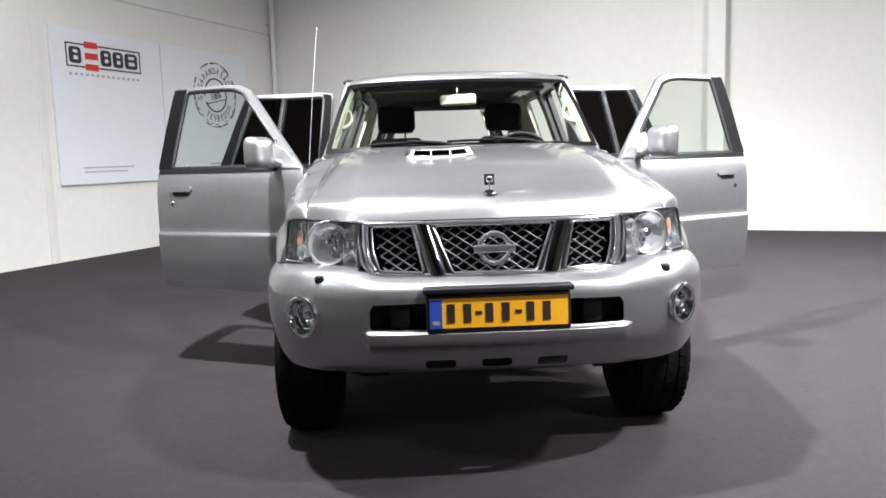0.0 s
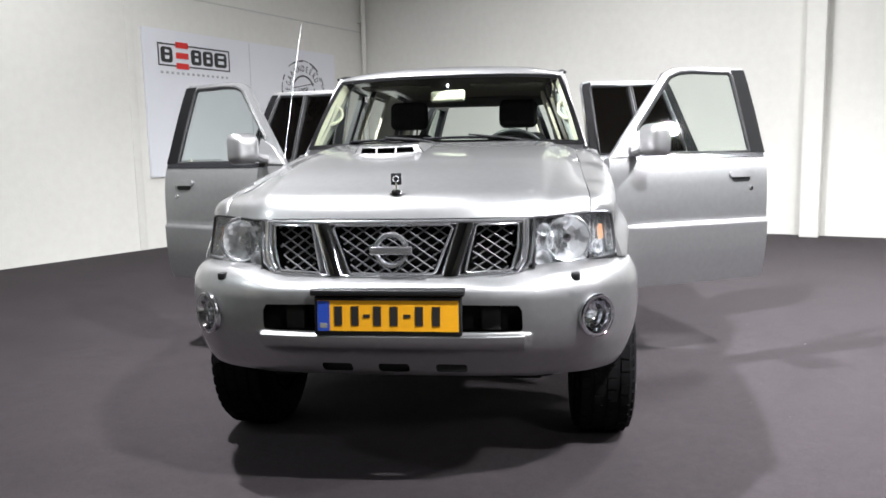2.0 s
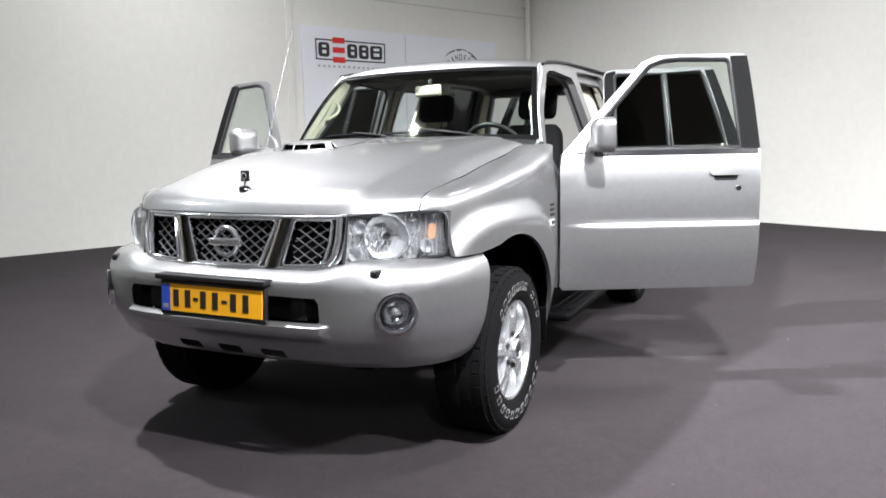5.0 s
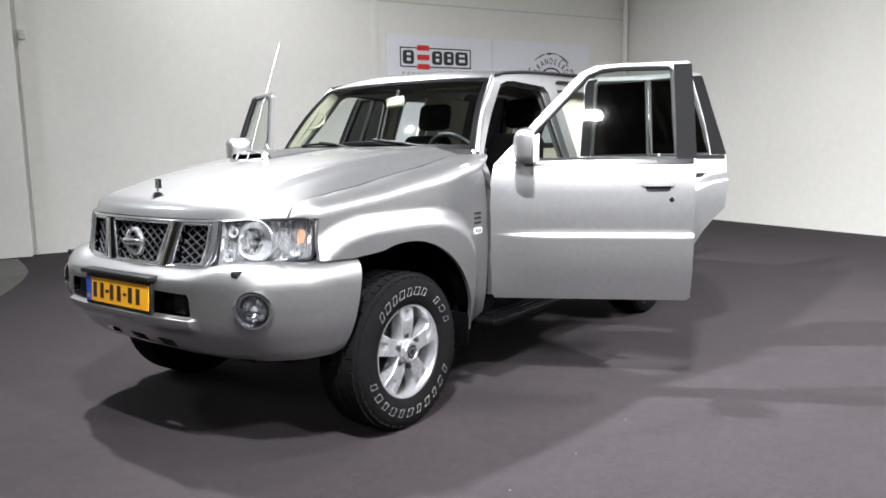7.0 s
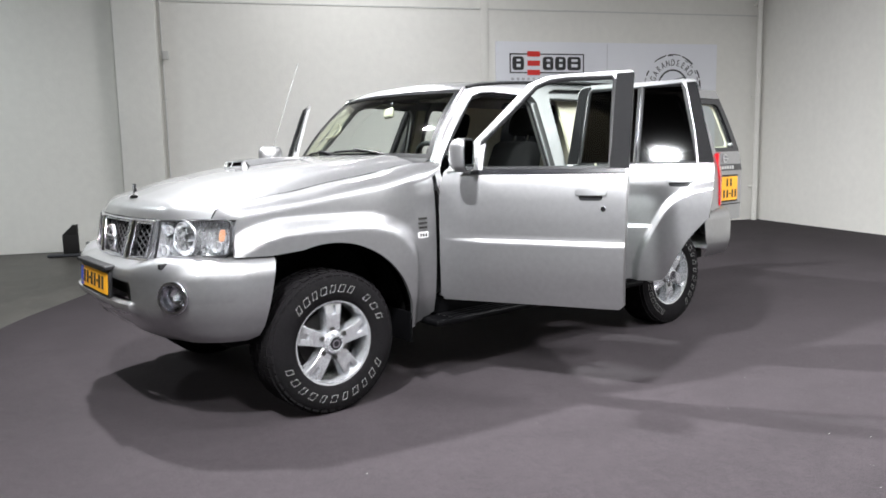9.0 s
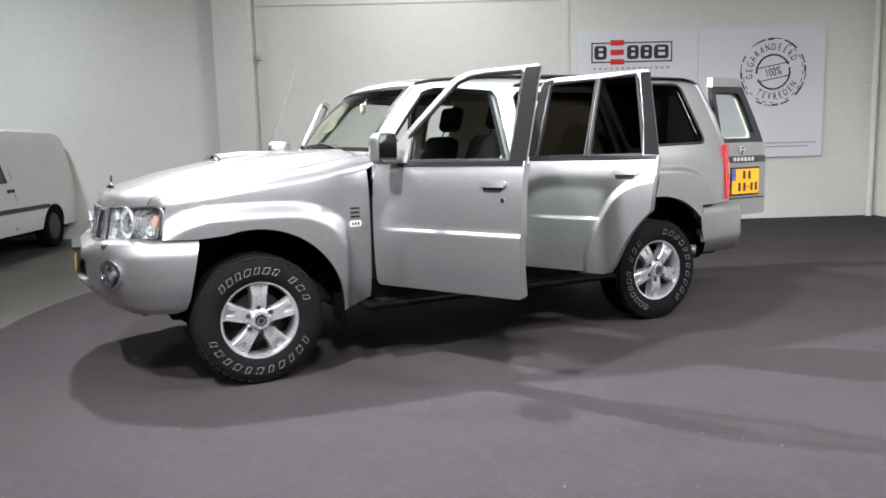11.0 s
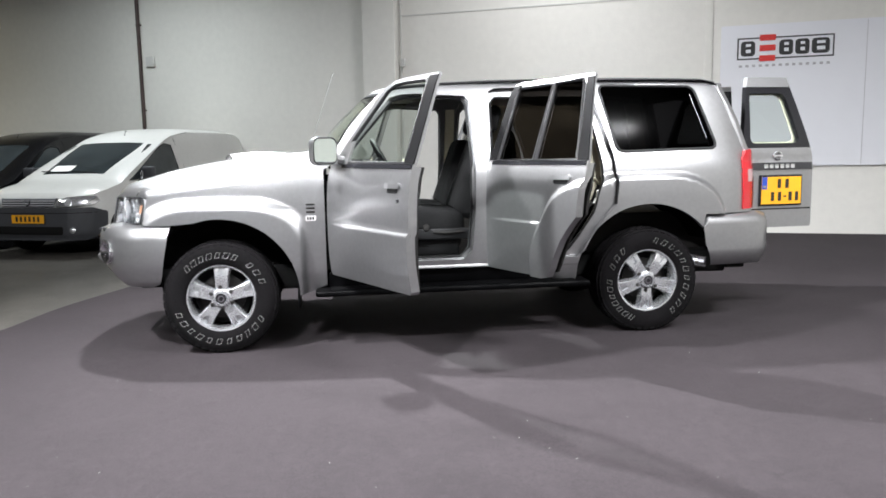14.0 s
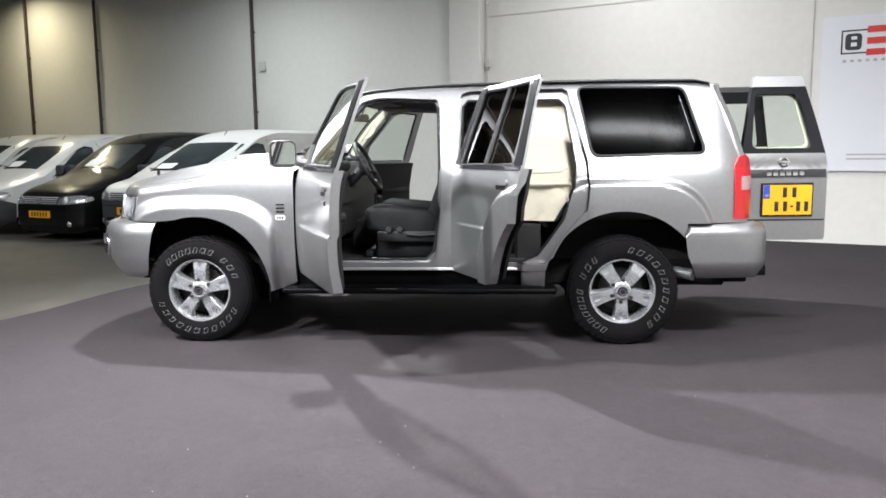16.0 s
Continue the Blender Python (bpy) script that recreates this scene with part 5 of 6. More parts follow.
RD_UP = [(1.815, 1.232), (2.730, 1.232), (2.675, 1.45), (2.595, 1.765), (2.57, 1.78), (1.93, 1.768), (1.87, 1.755), (1.85, 1.72)]
RD_WIN = [[(1.895, 1.25), (2.250, 1.25), (2.250, 1.735), (1.945, 1.730), (1.922, 1.71)], [(2.270, 1.25), (2.628, 1.25), (2.60, 1.42), (2.53, 1.71), (2.51, 1.745), (2.270, 1.736)]]
for sx, a_front, a_rear in ((1, 64.5, 62.5), (-1, 66, 68)):
    skin, m = door("front_door", sx, a_front, FD_LOW, FD_UP, FD_WIN, 0.72, False)
    handle(skin, sx, 1.622, 1.116)
    wing_mirror(skin, sx)
    part("pillar_cover", flip(bend(fill([(1.704, 1.248), (1.803, 1.248), (1.798, 1.50), (1.788, 1.742), (1.696, 1.742), (1.700, 1.60)], (), 0.08), lambda y, z: side(y, z) + Vector((0.006, 0, 0)), (-0.007, 0, 0)), sx), "pillar_black", skin, "glossy black pillar cover")
    part("armrest", flip(box(0.765, 0.83, 1.15, 1.66, 0.93, 0.985, 0.02), sx), "dark_trim", skin)
    part("door_pocket", flip(box(0.785, 0.835, 0.95, 1.62, 0.60, 0.74, 0.02), sx), "dark_trim", skin)
    part("inner_handle", flip(box(0.795, 0.808, 1.02, 1.10, 1.06, 1.09, 0.005), sx), "chrome", skin)
    part("lock_pin", flip(lathe([(0.001, 0.03), (0.006, 0.028), (0.006, 0)], 8, Matrix.Translation((0.82, 1.62, 1.245))), sx), "cream", skin)
    skin, m = door("rear_door", sx, a_rear, RD_LOW, RD_UP, RD_WIN, 1.81, True)
    handle(skin, sx, 2.538, 1.138)
    part("pillar_cover", flip(bend(fill([(2.640, 1.25), (2.732, 1.25), (2.680, 1.45), (2.602, 1.758), (2.540, 1.757), (2.610, 1.45)], (), 0.08), lambda y, z: side(y, z) + Vector((0.006, 0, 0)), (-0.007, 0, 0)), sx), "pillar_black", skin, "glossy black pillar cover")
    part("pillar_cover", flip(bend(fill([(1.818, 1.25), (1.884, 1.25), (1.912, 1.716), (1.934, 1.742), (1.93, 1.758), (1.868, 1.745), (1.852, 1.71)], (), 0.08), lambda y, z: side(y, z) + Vector((0.006, 0, 0)), (-0.007, 0, 0)), sx), "pillar_black", skin, "glossy black pillar cover")
    for z in (0.72, 1.05):
        part("door_hinge", flip(box(0.83, 0.87, 1.79, 1.85, z, z + 0.06, 0.006), sx), "silver", skin)

# ---- tail: lamps, bumper and two tailgate doors ----
TAIL = [(3.715, 0.862), (3.835, 0.862), (3.85, 1.06), (3.845, 1.20), (3.825, 1.27), (3.79, 1.295), (3.745, 1.285), (3.712, 1.22)]
for sx in (1, -1):
    tl = part("tail_lamp", flip(bend(fill(TAIL, (), 0.03), lambda y, z: Vector((side_x(min(y, 3.80), min(z, 1.2)) + 0.012 - max(0, y - 3.80) * 1.2, y, z)), (-0.06, 0, 0)), sx), "red", car, "upright red tail lamp")
    part("reverse_lens", flip(bend(fill(rect(3.76, 3.842, 1.06, 1.15), (), 0.03), lambda y, z: Vector((side_x(min(y, 3.80), z) + 0.016 - max(0, y - 3.80) * 1.2, y, z)), (-0.01, 0, 0)), sx), "pink", tl)


def rear_bumper_point(s, z):
    t = [(0, 0, 4.0), (0.6, 0.6, 3.99), (0.78, 0.77, 3.965), (0.90, 0.86, 3.90), (1.0, 0.905, 3.81), (1.2, 0.93, 3.62), (1.46, 0.945, 3.38)]
    a = abs(s)
    x = math.copysign(lerp([(p[0], p[1]) for p in t], a), s)
    y = lerp([(p[0], p[2]) for p in t], a)
    inn = lerp([(0.44, 0.08), (0.50, 0.03), (0.58, 0.0), (0.76, 0.0), (0.81, 0.015), (0.835, 0.05), (0.845, 0.10)], z)
    k = ease((a - 0.75) / 0.3)
    return Vector((x - math.copysign(inn * k, s), y - inn * (1 - k), z))


lo = [(s, 0.46 + 0.06 * ease((abs(s) - 0.9) / 0.3) * 0) for s in steps(-1.36, 1.36, 30)]
part("rear_bumper", bend(fill(lo + [(1.44, 0.62), (1.47, 0.80)] + [(s, 0.845) for s in steps(1.44, -1.44, 40)] + [(-1.47, 0.80), (-1.44, 0.62)], (), 0.06), rear_bumper_point), "silver", car, "silver painted rear bumper", 55)
hitch = part("tow_hitch", tube([(0.05, 3.86, 0.42), (0.05, 4.02, 0.40), (0.05, 4.14, 0.39), (0.05, 4.185, 0.41), (0.05, 4.19, 0.45)], 0.024, 10), "under", car, "black tow hitch under the bumper")
part("tow_plate", box(-0.03, 0.13, 4.13, 4.20, 0.355, 0.44, 0.012), "black_plastic", hitch)
part("tow_socket", lathe([(0.001, 0.05), (0.030, 0.05), (0.036, 0.03), (0.036, -0.02)], 16, Matrix.Translation((0.17, 4.06, 0.42)) @ Matrix.Rotation(radians(-90), 4, "X")), "black_plastic", hitch)
part("tow_beam", box(-0.55, 0.60, 3.74, 3.90, 0.385, 0.47, 0.015), "under", car)
for x in (-0.58, 0.56):
    part("tow_bracket", box(x, x + 0.025, 3.60, 3.74, 0.36, 0.52, 0.008), "under", car)
part("exhaust", tube([(0.55, 3.0, 0.50), (0.63, 3.25, 0.49), (0.80, 3.47, 0.47)], 0.040, 14), "dull_chrome", car)


def tailgate(sx, width, angle, plate):
    """An upright tailgate door, built shut from its hinge inwards, then swung out."""
    hx, hy = 0.635, 3.79
    m = Matrix.Translation((sx * hx, hy, 0)) @ Matrix.Rotation(radians(-sx * angle), 4, "Z")

    def place(w, z):
        lean = max(0.0, z - 1.25)
        t = lean / 0.52
        return Vector((-sx * (w + 0.13 * t * max(0.0, 1 - w / (0.35 * width)) - 0.16 * width * t * ease(w / width)), 0.055 - 0.17 * t ** 1.2 + 0.012 * ease((1.20 - z) / 0.03), z))

    W = width
    low = [(0.0, 0.72), (0.02, 0.70), (W - 0.01, 0.70), (W, 0.72), (W, 1.30), (0.0, 1.30)]
    up = [(0.0, 1.30), (W, 1.30), (W, 1.80), (0.05, 1.80), (0.0, 1.76)]
    win = [rounded(0.07, W - 0.075, 1.335, 1.715, 0.05)]
    top = [(0.0, 1.765), (W, 1.765), (W, 1.84), (0.03, 1.84)]
    gate = part("tailgate", bend(fill(low, (), 0.06), place, (0, -0.07, 0)), "silver", car, "silver side-hinged tailgate door, swung open", 50)
    gate.matrix_local = m
    part("window_frame", bend(fill(up, win, 0.06), place, (0, -0.05, 0)), "gloss_black", gate, "black window surround")
    part("top_panel", bend(fill(top, (), 0.06), lambda w, z: place(w, z) + Vector((0, 0.006, 0)), (0, -0.05, 0)), "silver", gate)
    part("window_pane", bend(fill(win[0], (), 0.1), lambda w, z: place(w, z) + Vector((0, -0.012, 0))), "clear", gate, "clear tailgate window")
    part("inner_trim", bend(fill([(0.03, 0.73), (W - 0.03, 0.73), (W - 0.03, 1.29), (0.03, 1.29)], (), 0.1), lambda w, z: place(w, z) + Vector((0, -0.075, 0)), (0, -0.015, 0)), "cream", gate)
    part("inner_surround", bend(fill([(0.03, 1.29), (W - 0.03, 1.29), (W - 0.03, 1.79), (0.06, 1.79)], [rounded(0.08, W - 0.085, 1.345, 1.705, 0.05)], 0.1), lambda w, z: place(w, z) + Vector((0, -0.055, 0)), (0, -0.015, 0)), "cream" if plate else "black_plastic", gate)
    part("waist_groove", bend(fill(rect(0.01, W - 0.01, 0.835, 0.845), (), 0.1), lambda w, z: place(w, z) + Vector((0, 0.004, 0))), "dark_trim", gate)
    if plate:
        bar = part("name_strip", bend(fill(rect(0.03, W - 0.01, 1.135, 1.19), (), 0.08), lambda w, z: place(w, z) + Vector((0, 0.008, 0)), (0, -0.01, 0)), "dark_strip", gate, "grey garnish strip with plain raised bars")
        for k in range(6):
            part("name_bar", bend(fill(rect(0.18 + k * 0.045, 0.212 + k * 0.045, 1.148, 1.178), (), 0.05), lambda w, z: place(w, z) + Vector((0, 0.011, 0)), (0, -0.004, 0)), "chrome", bar)
        c = place(0.30, 1.24)
        mm = Matrix.Translation(c + Vector((0, 0.004, 0))) @ Matrix.Rotation(radians(-90), 4, "X")
        part("rear_emblem", lathe([(0.036, 0), (0.036, 0.008), (0.026, 0.010), (0.026, 0)], 24, mm), "chrome", gate, "plain chrome ring emblem")
        b = box(-0.042, 0.042, -0.007, 0.007, 0.002, 0.012, 0.002)
        b.transform(mm)
        part("emblem_bar", b, "chrome", gate)
        rp = number_plate(gate, Matrix.Translation(place(0.325, 0.98) + Vector((0, 0.016, 0))) @ Matrix.Rotation(radians(180), 4, "Z"), 0.335, 0.205, 2)
    return gate


tailgate(1, 0.60, 86.5, True)
tailgate(-1, 0.64, 80, False)

# ---- inside ----


def cushion(x0, x1, y0, y1, z0, z1, r):
    bm = box(x0, x1, y0, y1, z0, z1, r, 4)
    return bm


def car_seat(cx):
    base = part("seat_base", box(cx - 0.20, cx + 0.20, 1.22, 1.66, 0.56, 0.70, 0.02), "black_plastic", car, "dark cloth front seat")
    b = cushion(cx - 0.25, cx + 0.25, 1.14, 1.70, 0.70, 0.87, 0.06)
    for v in b.verts:
        v.co.z += 0.05 * (1.70 - v.co.y) / 0.56
        if v.co.z > 0.83:
            v.co.z += 0.045 * ease((abs(v.co.x - cx) - 0.12) / 0.08) - 0.02
    part("seat_cushion", b, "seat_cloth", base)
    b = cushion(cx - 0.25, cx + 0.25, -0.075, 0.075, 0.0, 0.60, 0.06)
    for v in b.verts:
        if v.co.y < 0:
            v.co.y -= 0.06 * ease((abs(v.co.x - cx) - 0.11) / 0.08) * ease(v.co.z / 0.12) * ease((0.56 - v.co.z) / 0.14)
        v.co.x = cx + (v.co.x - cx) * (1 - 0.25 * max(0, v.co.z - 0.3) / 0.3)
    b.transform(Matrix.Translation((0, 1.70, 0.83)) @ Matrix.Rotation(radians(-16), 4, "X"))
    part("backrest", b, "seat_cloth", base)
    b = cushion(cx - 0.135, cx + 0.135, -0.05, 0.05, 0.64, 0.84, 0.045)
    b.transform(Matrix.Translation((0, 1.76, 0.83)) @ Matrix.Rotation(radians(-14), 4, "X"))
    part("headrest", b, "seat_cloth", base)
    for dx in (-0.06, 0.06):
        part("headrest_rod", tube([(cx + dx, 1.87, 1.38), (cx + dx, 1.92, 1.49)], 0.007, 6), "chrome", base)
    part("seat_rail", box(cx - 0.23, cx + 0.23, 1.15, 1.20, 0.57, 0.62, 0.01), "black_plastic", base)
    o = 1 if cx > 0 else -1
    part("seat_side_trim", box(min(cx + o * 0.235, cx + o * 0.262), max(cx + o * 0.235, cx + o * 0.262), 1.24, 1.74, 0.685, 0.765, 0.012), "black_plastic", base)
    part("recline_lever", tube([(cx + o * 0.268, 1.46, 0.742), (cx + o * 0.272, 1.56, 0.735), (cx + o * 0.268, 1.68, 0.742)], 0.010, 8), "dark_trim", base)
    for y in (1.33, 1.41):
        part("seat_knob", lathe([(0.001, 0.024), (0.020, 0.022), (0.025, 0.014), (0.026, 0.0)], 16, Matrix.Translation((cx + o * 0.255, y, 0.775)) @ Matrix.Rotation(radians(90 * o), 4, "Y")), "dark_trim", base)


car_seat(0.39)
car_seat(-0.39)
dash = part("dashboard", grid(steps(-0.76, 0.76, 16), steps(0, 1, 8), lambda x, s: Vector((x, 0.62 + 0.40 * math.sin(s * 1.5708) ** 1.0, 1.235 + 0.035 * math.sin(s * 3.0) - 0.55 * max(0, s - 0.45) ** 1.2))), "dark_trim", car, "dark dashboard with chrome-edged console")
part("dash_front", box(-0.76, 0.76, 0.90, 1.0, 0.72, 1.02, 0.03), "dark_trim", dash)
part("console", box(-0.13, 0.13, 0.95, 1.75, 0.56, 0.80, 0.03), "dark_trim", dash)
part("gear_lever", tube([(0.02, 1.12, 0.78), (0.02, 1.16, 0.95)], 0.012, 8), "black_plastic", dash)
part("gear_knob", lathe([(0.001, 0.025), (0.02, 0.02), (0.024, 0), (0.015, -0.02)], 14, Matrix.Translation((0.02, 1.165, 0.965))), "black_plastic", dash)
part("instrument_hood", box(0.20, 0.56, 0.72, 0.98, 1.20, 1.275, 0.03), "dark_trim", dash)
SWM = Matrix.Translation((0.38, 1.14, 1.237)) @ Matrix.Rotation(radians(-62), 4, "X") @ Matrix.Rotation(radians(180), 4, "Z")
ring = [SWM @ Vector((0.19 * math.cos(a), 0.19 * math.sin(a), 0)) for a in steps(0, 2 * math.pi * 35 / 36, 35)]
steer = part("steering_wheel", tube(ring, 0.016, 10, True), "black_plastic", car, "black steering wheel")
bm = lathe([(0.001, 0.035), (0.05, 0.03), (0.065, 0), (0.05, -0.03)], 24, SWM @ Matrix.Translation((0, 0, -0.03)))
for a in (-20, 200, 270):
    join(bm, tube([SWM @ Vector((0.05 * math.cos(radians(a)), 0.05 * math.sin(radians(a)), -0.03)), SWM @ Vector((0.185 * math.cos(radians(a)), 0.185 * math.sin(radians(a)), -0.002))], 0.014, 8))
part("steering_boss", bm, "black_plastic", steer)
part("steering_column", tube([SWM @ Vector((0, 0, -0.04)), (0.37, 0.85, 0.98)], 0.04, 10), "black_plastic", steer)
bm = box(-0.115, 0.115, -0.015, 0.015, -0.034, 0.034, 0.018)
bm.transform(Matrix.Translation((0, 1.025, 1.615)) @ Matrix.Rotation(radians(-22), 4, "Z"))
rv = part("rear_view_mirror", bm, "cream", car, "cream rear-view mirror")
part("mirror_stalk", tube([(0, 1.03, 1.63), (0, 1.06, 1.69)], 0.008, 6), "dull_chrome", rv)
both("sun_visor", lambda: box(0.12, 0.56, 1.19, 1.36, 1.685, 1.70, 0.006), "headliner")

# ---- parked vans ----


def van(u, v, paint, lower, length=4.35, width=1.78, height=1.78, has_plate=True, foot=-0.80, drop=0.0):
    """A small panel van, parked askew with its nose towards +v, in room axes; u, v: the middle of its nose;
    foot: where its windscreen starts; drop: how much lower its nose is."""
    root = empty("van")
    root.matrix_world = ROOM @ Matrix.Translation((u, v, 0)) @ Matrix.Rotation(radians(2), 4, "Z")
    hw = width / 2
    # along the van: y = 0 at the nose, negative to the back
    TOP = [(-length, 1.30), (-length + 0.05, 1.62), (-length + 0.22, height - 0.03), (-length + 0.6, height), (-2.7, height), (-2.2, height - 0.06), (-1.95, height - 0.13), (-1.78, height - 0.21), (foot, 1.08 - 0.1 * (foot + 0.80)), (foot + 0.08, 1.035 - 0.1 * (foot + 0.80)), (-0.32, 0.94 - drop), (-0.10, 0.86 - drop), (-0.02, 0.74 - drop), (0, 0.60 - drop)]
    prof_w = [(0.15, 0.90), (0.35, 0.975), (0.6, 1.0), (0.95, 0.995), (1.1, 0.97), (1.4, 0.90), (1.7, 0.80), (1.82, 0.72)]

    def half(y, z):
        nose = 1 - 0.34 * ease((y + 0.45) / 0.5) ** 1.6
        tail = 1 - 0.05 * ease((-length + 0.2 - y) / 0.2)
        return hw * lerp(prof_w, z) * nose * tail

    low = 0.24
    ys = sorted(set([p[0] for p in TOP] + steps(-length, 0, 40)))
    arch_f, arch_r = -0.78, -0.78 - 2.68

    def sides(sx):
        pts = [(-length, 0.30)] + [(arch_r + 0.35 * math.cos(radians(a)), 0.30 + 0.35 * math.sin(radians(a))) for a in range(180, -1, -15)]
        pts += [(arch_f + 0.35 * math.cos(radians(a)), 0.30 + 0.35 * math.sin(radians(a))) for a in range(180, -1, -15)] + [(-0.02, 0.30)]
        up = [(y, z - 0.07) for y, z in reversed(TOP)]
        up[0] = (-0.005, 0.58 - drop)
        return bend(fill(pts + up, (), 0.15), lambda y, z: Vector((sx * half(y, z), y, z)))

    bm = sides(1)
    join(bm, sides(-1))
    join(bm, grid(ys, [-1, -0.97, -0.9, -0.75, -0.4, 0, 0.4, 0.75, 0.9, 0.97, 1], lambda y, t: Vector((t * half(y, lerp(TOP, y) - 0.07), y, lerp(TOP, y) - 0.07 * abs(t) ** 6))))
    join(bm, grid(steps(0.30, 1.24, 6), steps(-1, 1, 6), lambda z, t: Vector((t * half(-length, z), -length, z))))
    body = part("van_body", bm, paint, root, sharp=40)
    part("van_underside", box(-hw * 0.8, hw * 0.8, -length + 0.1, -0.15, 0.22, 0.5, 0.02), "under", root)

    def face(t, z, out=0.0):
        """The wrapped front: t across from side to side, z up; out: how far proud."""
        a = abs(t)
        x = hw * lerp([(0, 0), (0.6, 0.66), (0.75, 0.80), (0.88, 0.91), (1, 1.0)], a) * lerp(prof_w, z)
        y = lerp([(0, 0.02), (0.6, 0.005), (0.75, -0.08), (0.88, -0.19), (1, -0.42)], a) + lerp([(0.24, -0.04), (0.34, 0.0), (0.62, 0.0), (0.74, -0.02), (0.80, -0.055), (0.87, -0.11), (0.96, -0.30)], z)
        n = Vector((x * 0.6 * a ** 3, 1.0, 0.35 * max(0.0, (z - 0.6) / 0.2))).normalized()
        return Vector((math.copysign(x, t), y, z - drop)) + Vector((math.copysign(n.x, t), n.y, n.z)) * (0.022 + out)

    bumper = part("van_bumper", bend(fill([(-1, 0.30), (-0.85, 0.23), (0.85, 0.23), (1, 0.30), (1, 0.60), (0.9, 0.665), (0.5, 0.672), (-0.5, 0.672), (-0.9, 0.665), (-1, 0.60)], (), 0.05), face), lower, root)
    part("air_intake", bend(fill(rounded(-0.55, 0.55, 0.31, 0.42, 0.03), (), 0.08), lambda t, z: face(t, z, 0.004)), "under", bumper)
    part("bumper_crease", bend(fill(rect(-0.93, 0.93, 0.595, 0.602), (), 0.06), lambda t, z: face(t, z, 0.004)), "under", bumper)
    for sx in (1, -1):
        spot = face(sx * 0.68, 0.37, 0.002)
        part("fog_lamp", lathe([(0.001, 0.012), (0.03, 0.008), (0.042, 0.0)], 16, Matrix.Translation(spot) @ Vector((sx * 0.4, 1, 0)).to_track_quat("Z", "Y").to_matrix().to_4x4()), "dull_chrome", bumper)
    grille = part("van_grille", bend(fill([(-0.46, 0.79), (0.46, 0.79), (0.42, 0.674), (-0.42, 0.674)], (), 0.06), lambda t, z: face(t, z, 0.004)), "van_trim", root)
    for z in (0.69, 0.72, 0.75, 0.778):
        part("grille_slat", bend(fill(rect(-0.42, 0.42, z, z + 0.008), (), 0.08), lambda t, z: face(t, z, 0.012), (0, -0.01, 0)), "sign_edge", grille)
    if has_plate:
        pp = face(0, 0.52, 0.004)
        base = part("plate_holder", box(-0.27, 0.27, pp.y - 0.01, pp.y + 0.008, 0.46 - drop, 0.58 - drop, 0.004), "black_plastic", root)
        part("plate", box(-0.26, 0.26, pp.y + 0.006, pp.y + 0.012, 0.465 - drop, 0.575 - drop), "yellow", base)
        for k in range(6):
            part("plate_bar", box(-0.19 + k * 0.07, -0.155 + k * 0.07, pp.y + 0.011, pp.y + 0.014, 0.485 - drop, 0.555 - drop), "ink", base)
    part("van_emblem", lathe([(0.05, 0), (0.05, 0.01), (0.038, 0.012), (0.038, 0)], 20, Matrix.Translation(face(0, 0.735, 0.012)) @ Matrix.Rotation(radians(-75), 4, "X")), "chrome", grille)
    for sx in (1, -1):
        shape = [(0.44, 0.676), (0.70, 0.682), (0.90, 0.70), (0.95, 0.74), (0.93, 0.80), (0.80, 0.815), (0.60, 0.80), (0.475, 0.765)]
        lp = part("van_headlight", flip(bend(fill(shape, (), 0.05), lambda t, z: face(t, z, 0.006), (0, -0.03, 0)), sx), "lamp_base", root, "clear-lens headlight")
        part("headlight_bowl", flip(bend(fill(arc(0.62, 0.74, 0.05, 0, 340, 17), (), 0.03), lambda t, z: face(t, z, 0.010)), sx), "lamp_bowl", lp)
        part("headlight_bowl", flip(bend(fill(arc(0.80, 0.75, 0.045, 0, 340, 17), (), 0.03), lambda t, z: face(t, z, 0.010)), sx), "dull_chrome", lp)
        # side glass
        win = [(foot - 0.12, 1.0), (-2.15, 1.02), (-2.06, 1.50), (-1.90, 1.52), (-1.76, 1.47)]
        part("side_window", bend(fill(win, (), 0.12), lambda y, z: Vector((sx * (half(y, z) + 0.004), y, z)), (-sx * 0.01, 0, 0)), "van_glass", root, "dark side window")
        part("window_seal", tube([(sx * (half(y, z) + 0.005), y, z) for y, z in win], 0.012, 6, True), "black_plastic", root)
        part("side_moulding", bend(fill(rect(-3.3, -1.45, 0.60, 0.66), (), 0.15), lambda y, z: Vector((sx * (half(y, z) + 0.012), y, z)), (-sx * 0.02, 0, 0)), "van_trim", root)
        part("door_handle", box(sx * (half(-2.2, 0.9) - 0.01), sx * (half(-2.2, 0.9) + 0.02), -2.28, -2.14, 0.885, 0.92, 0.006), "van_trim", root)
        b = box(-0.10, 0.10, -0.05, 0.05, -0.09, 0.09, 0.04, 4)
        b.transform(Matrix.Translation((sx * (hw + 0.07), -1.25, 1.10)))
        part("van_mirror", b, "van_trim", root)
        part("door_gap", tube([(sx * (half(y, z) + 0.001), y, z) for y, z in ((-2.33, 0.36), (-2.34, 0.8), (-2.31, 1.1), (-2.18, 1.60))], 0.004, 5), "under", root)
        part("door_gap", tube([(sx * (half(y, z) + 0.001), y, z) for y, z in ((-1.22, 0.5), (-1.16, 0.8), (-1.14, 1.0))], 0.004, 5), "under", root)
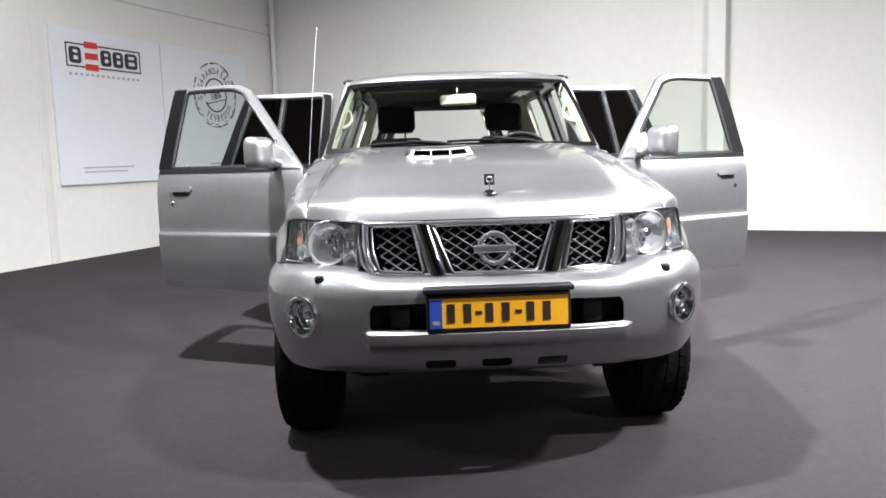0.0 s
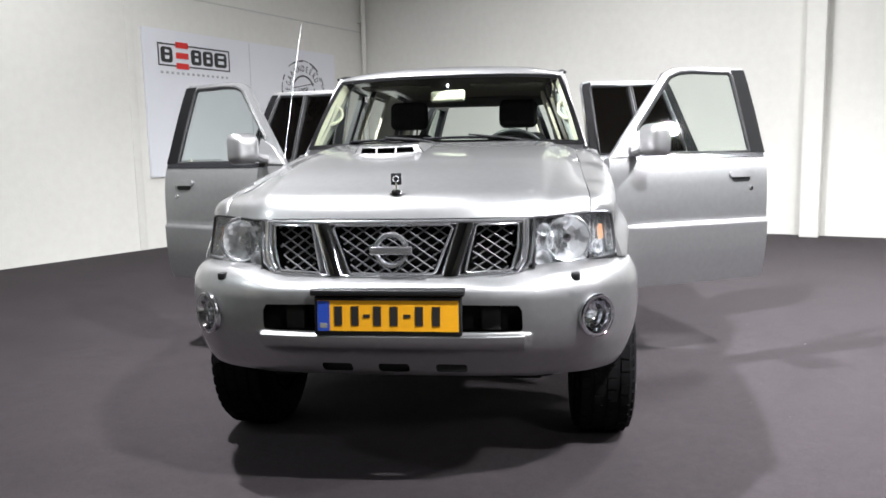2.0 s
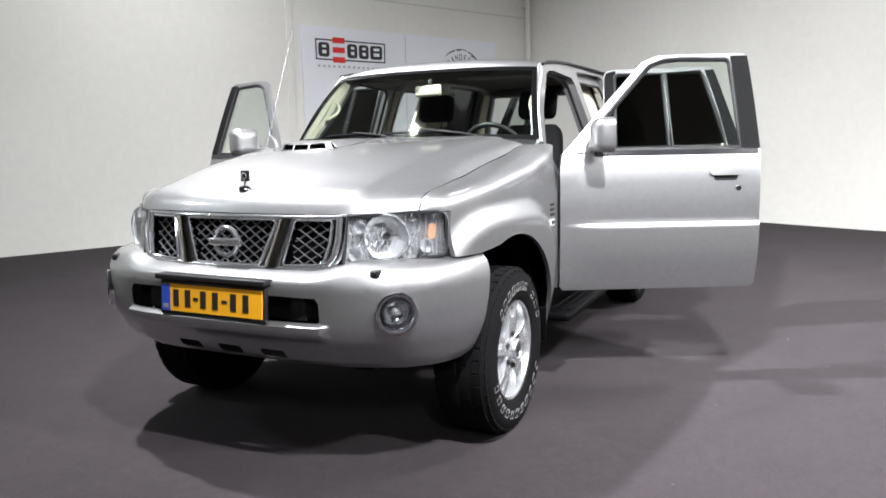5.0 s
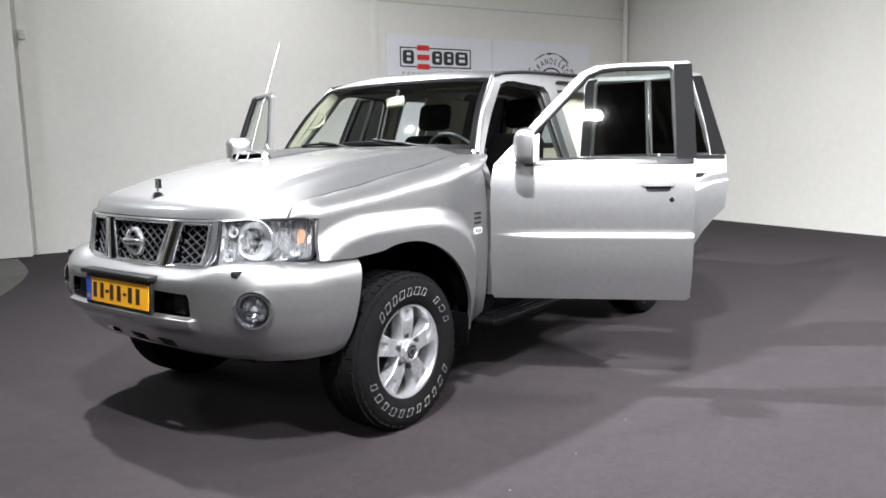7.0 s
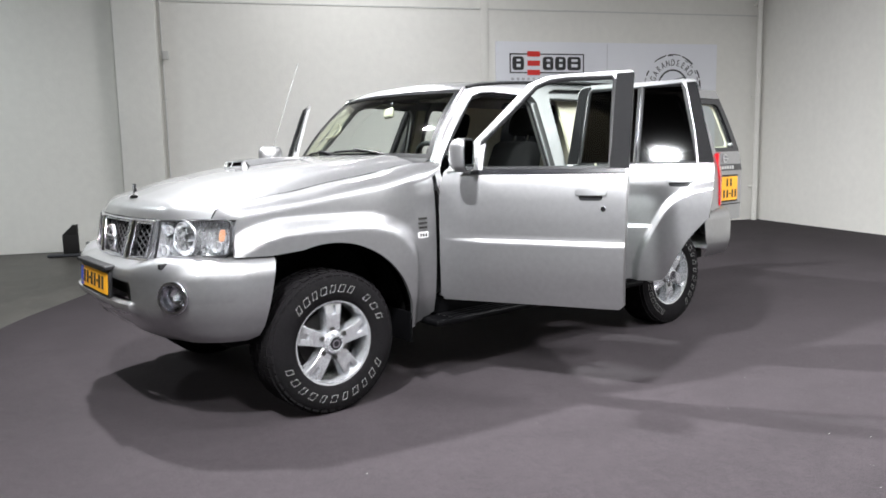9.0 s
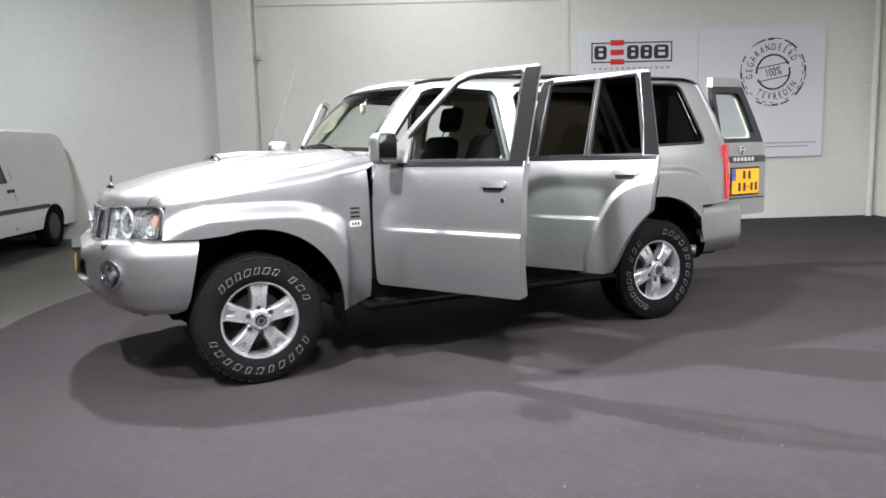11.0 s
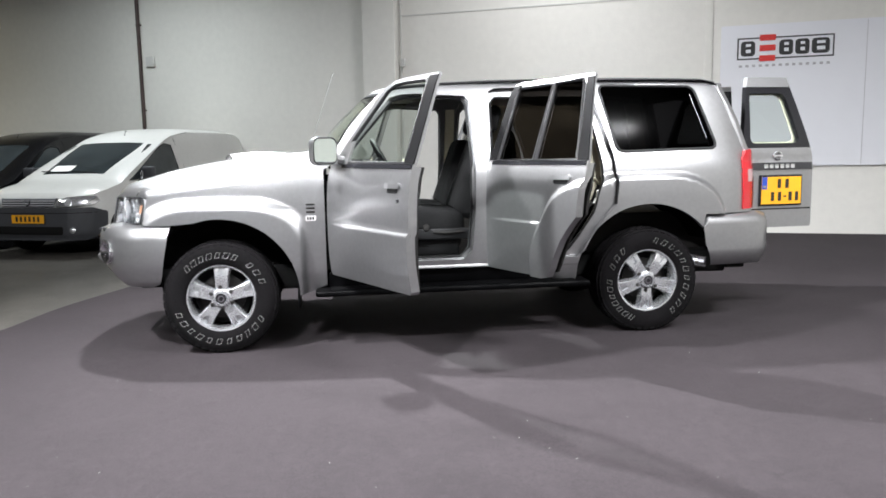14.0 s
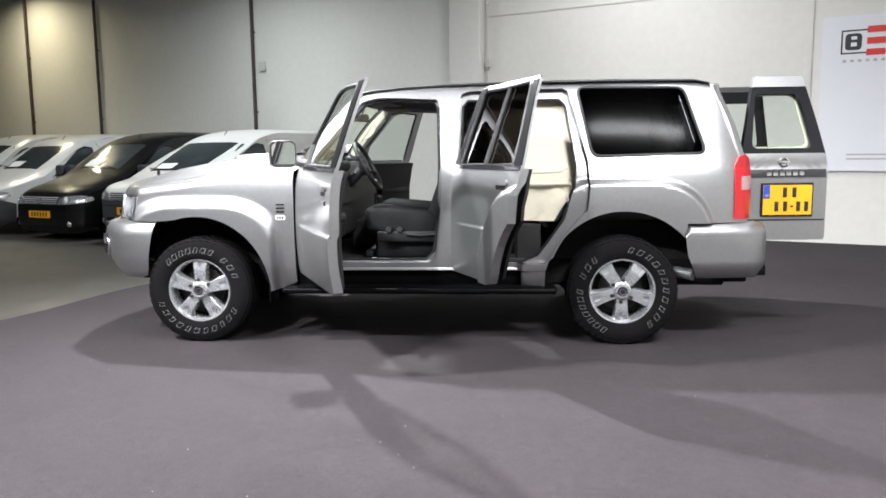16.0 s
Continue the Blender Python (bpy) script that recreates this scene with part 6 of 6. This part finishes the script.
        for y in (arch_f, arch_r):
            mm = Matrix.Translation((sx * (hw - 0.10), y, 0.31)) @ Matrix.Rotation(radians(90 * sx), 4, "Y")
            tyre = part("van_wheel", lathe([(0.20, -0.09), (0.29, -0.09), (0.31, -0.06), (0.31, 0.06), (0.29, 0.09), (0.205, 0.09), (0.20, 0.07)], 36, mm), "rubber", root)
            part("wheel_trim", lathe([(0.20, 0.075), (0.17, 0.085), (0.06, 0.08), (0.001, 0.085)], 30, mm), "van_trim", tyre)
    part("windscreen", grid(steps(-0.93, 0.93, 8), steps(foot - 0.03, -1.72, 8), lambda t, y: Vector((t * (0.84 + 0.12 * ease((foot - 0.03 - y) / 0.9)) * half(y, lerp(TOP, y) - 0.06), y, lerp(TOP, y) + 0.006 - 0.05 * abs(t) ** 4))), "van_glass", root, "dark windscreen")
    part("price_sheet", grid((0.10, 0.50), (foot - 0.08, foot - 0.23), lambda t, y: Vector((t * hw, y, lerp(TOP, y) + 0.012 - 0.05 * abs(t) ** 4))), "paper", root, "white paper sheet behind the windscreen")
    for t0 in (0.1, -0.45):
        part("wiper", tube([(t0 * hw, foot - 0.04, lerp(TOP, foot - 0.04) + 0.012), ((t0 + 0.55) * hw, foot - 0.08, lerp(TOP, foot - 0.08) + 0.014)], 0.008, 5), "black_plastic", root)
    part("roof_aerial", tube([(0, -2.0, height - 0.12), (0, -2.06, height - 0.04)], 0.006, 5), "black_plastic", root)
    return root


vans = [
    tagged(van(13.92, 4.42, "van_white", "van_trim"), "white panel van with dark grey bumper parked nose out", "van", "parked vans"),
    tagged(van(15.98, 4.5, "van_black", "van_black", 4.3, 1.70, foot=-1.08, drop=0.10), "black panel van parked nose out", "van", "parked vans"),
    tagged(van(18.05, 4.6, "van_white", "van_trim", 4.3, 1.70, foot=-1.05, drop=0.06), "white panel van with dark bumper parked beyond the black one", "van", "parked vans"),
    tagged(van(20.0, 4.5, "van_white", "van_white", 4.4, 1.72, 1.82, False, -1.0), "white panel van parked at the end of the row", "van", "parked vans"),
]

# ---- a small stand by the wall ----
STAND = ROOM @ Matrix.Translation((11.5, 0.55, 0))
stand = empty("floor_stand", STAND)
tagged(stand, "dark wedge-shaped stand on the concrete beside the wall", "stand")
part("stand_blade", box(-0.10, 0.10, -0.045, 0.045, 0.03, 0.30, 0.012), "dark_trim", stand)
bm = box(-0.10, 0.10, -0.04, 0.04, 0.29, 0.44, 0.012)
for v in bm.verts:
    if v.co.z > 0.36:
        v.co.x = -0.10 + (v.co.x + 0.10) * 0.35
part("stand_top", bm, "dark_trim", stand)
part("stand_foot", box(-0.22, 0.30, -0.10, 0.10, 0.0, 0.035, 0.012), "van_trim", stand)

# lint and grit on the carpet
rng = random.Random(21)
bm = bmesh.new()
for k in range(150):
    x, y = rng.uniform(1.4, 5.2), rng.uniform(-2.6, 4.2)
    r, a = rng.uniform(0.002, 0.0055), rng.uniform(0, 6.28)
    q = [bm.verts.new((x + r * s * math.cos(a + d), y + r * s * math.sin(a + d), 0.0015 + 0.002 * (d > 2))) for d, s in ((0, 1.0), (1.3, 0.7), (2.9, 1.2), (4.4, 0.6))]
    bm.faces.new(q)
tagged(part("lint", bm, "lint", label="pale lint and grit scattered over the dark carpet"), "", "lint", "", "stuff")
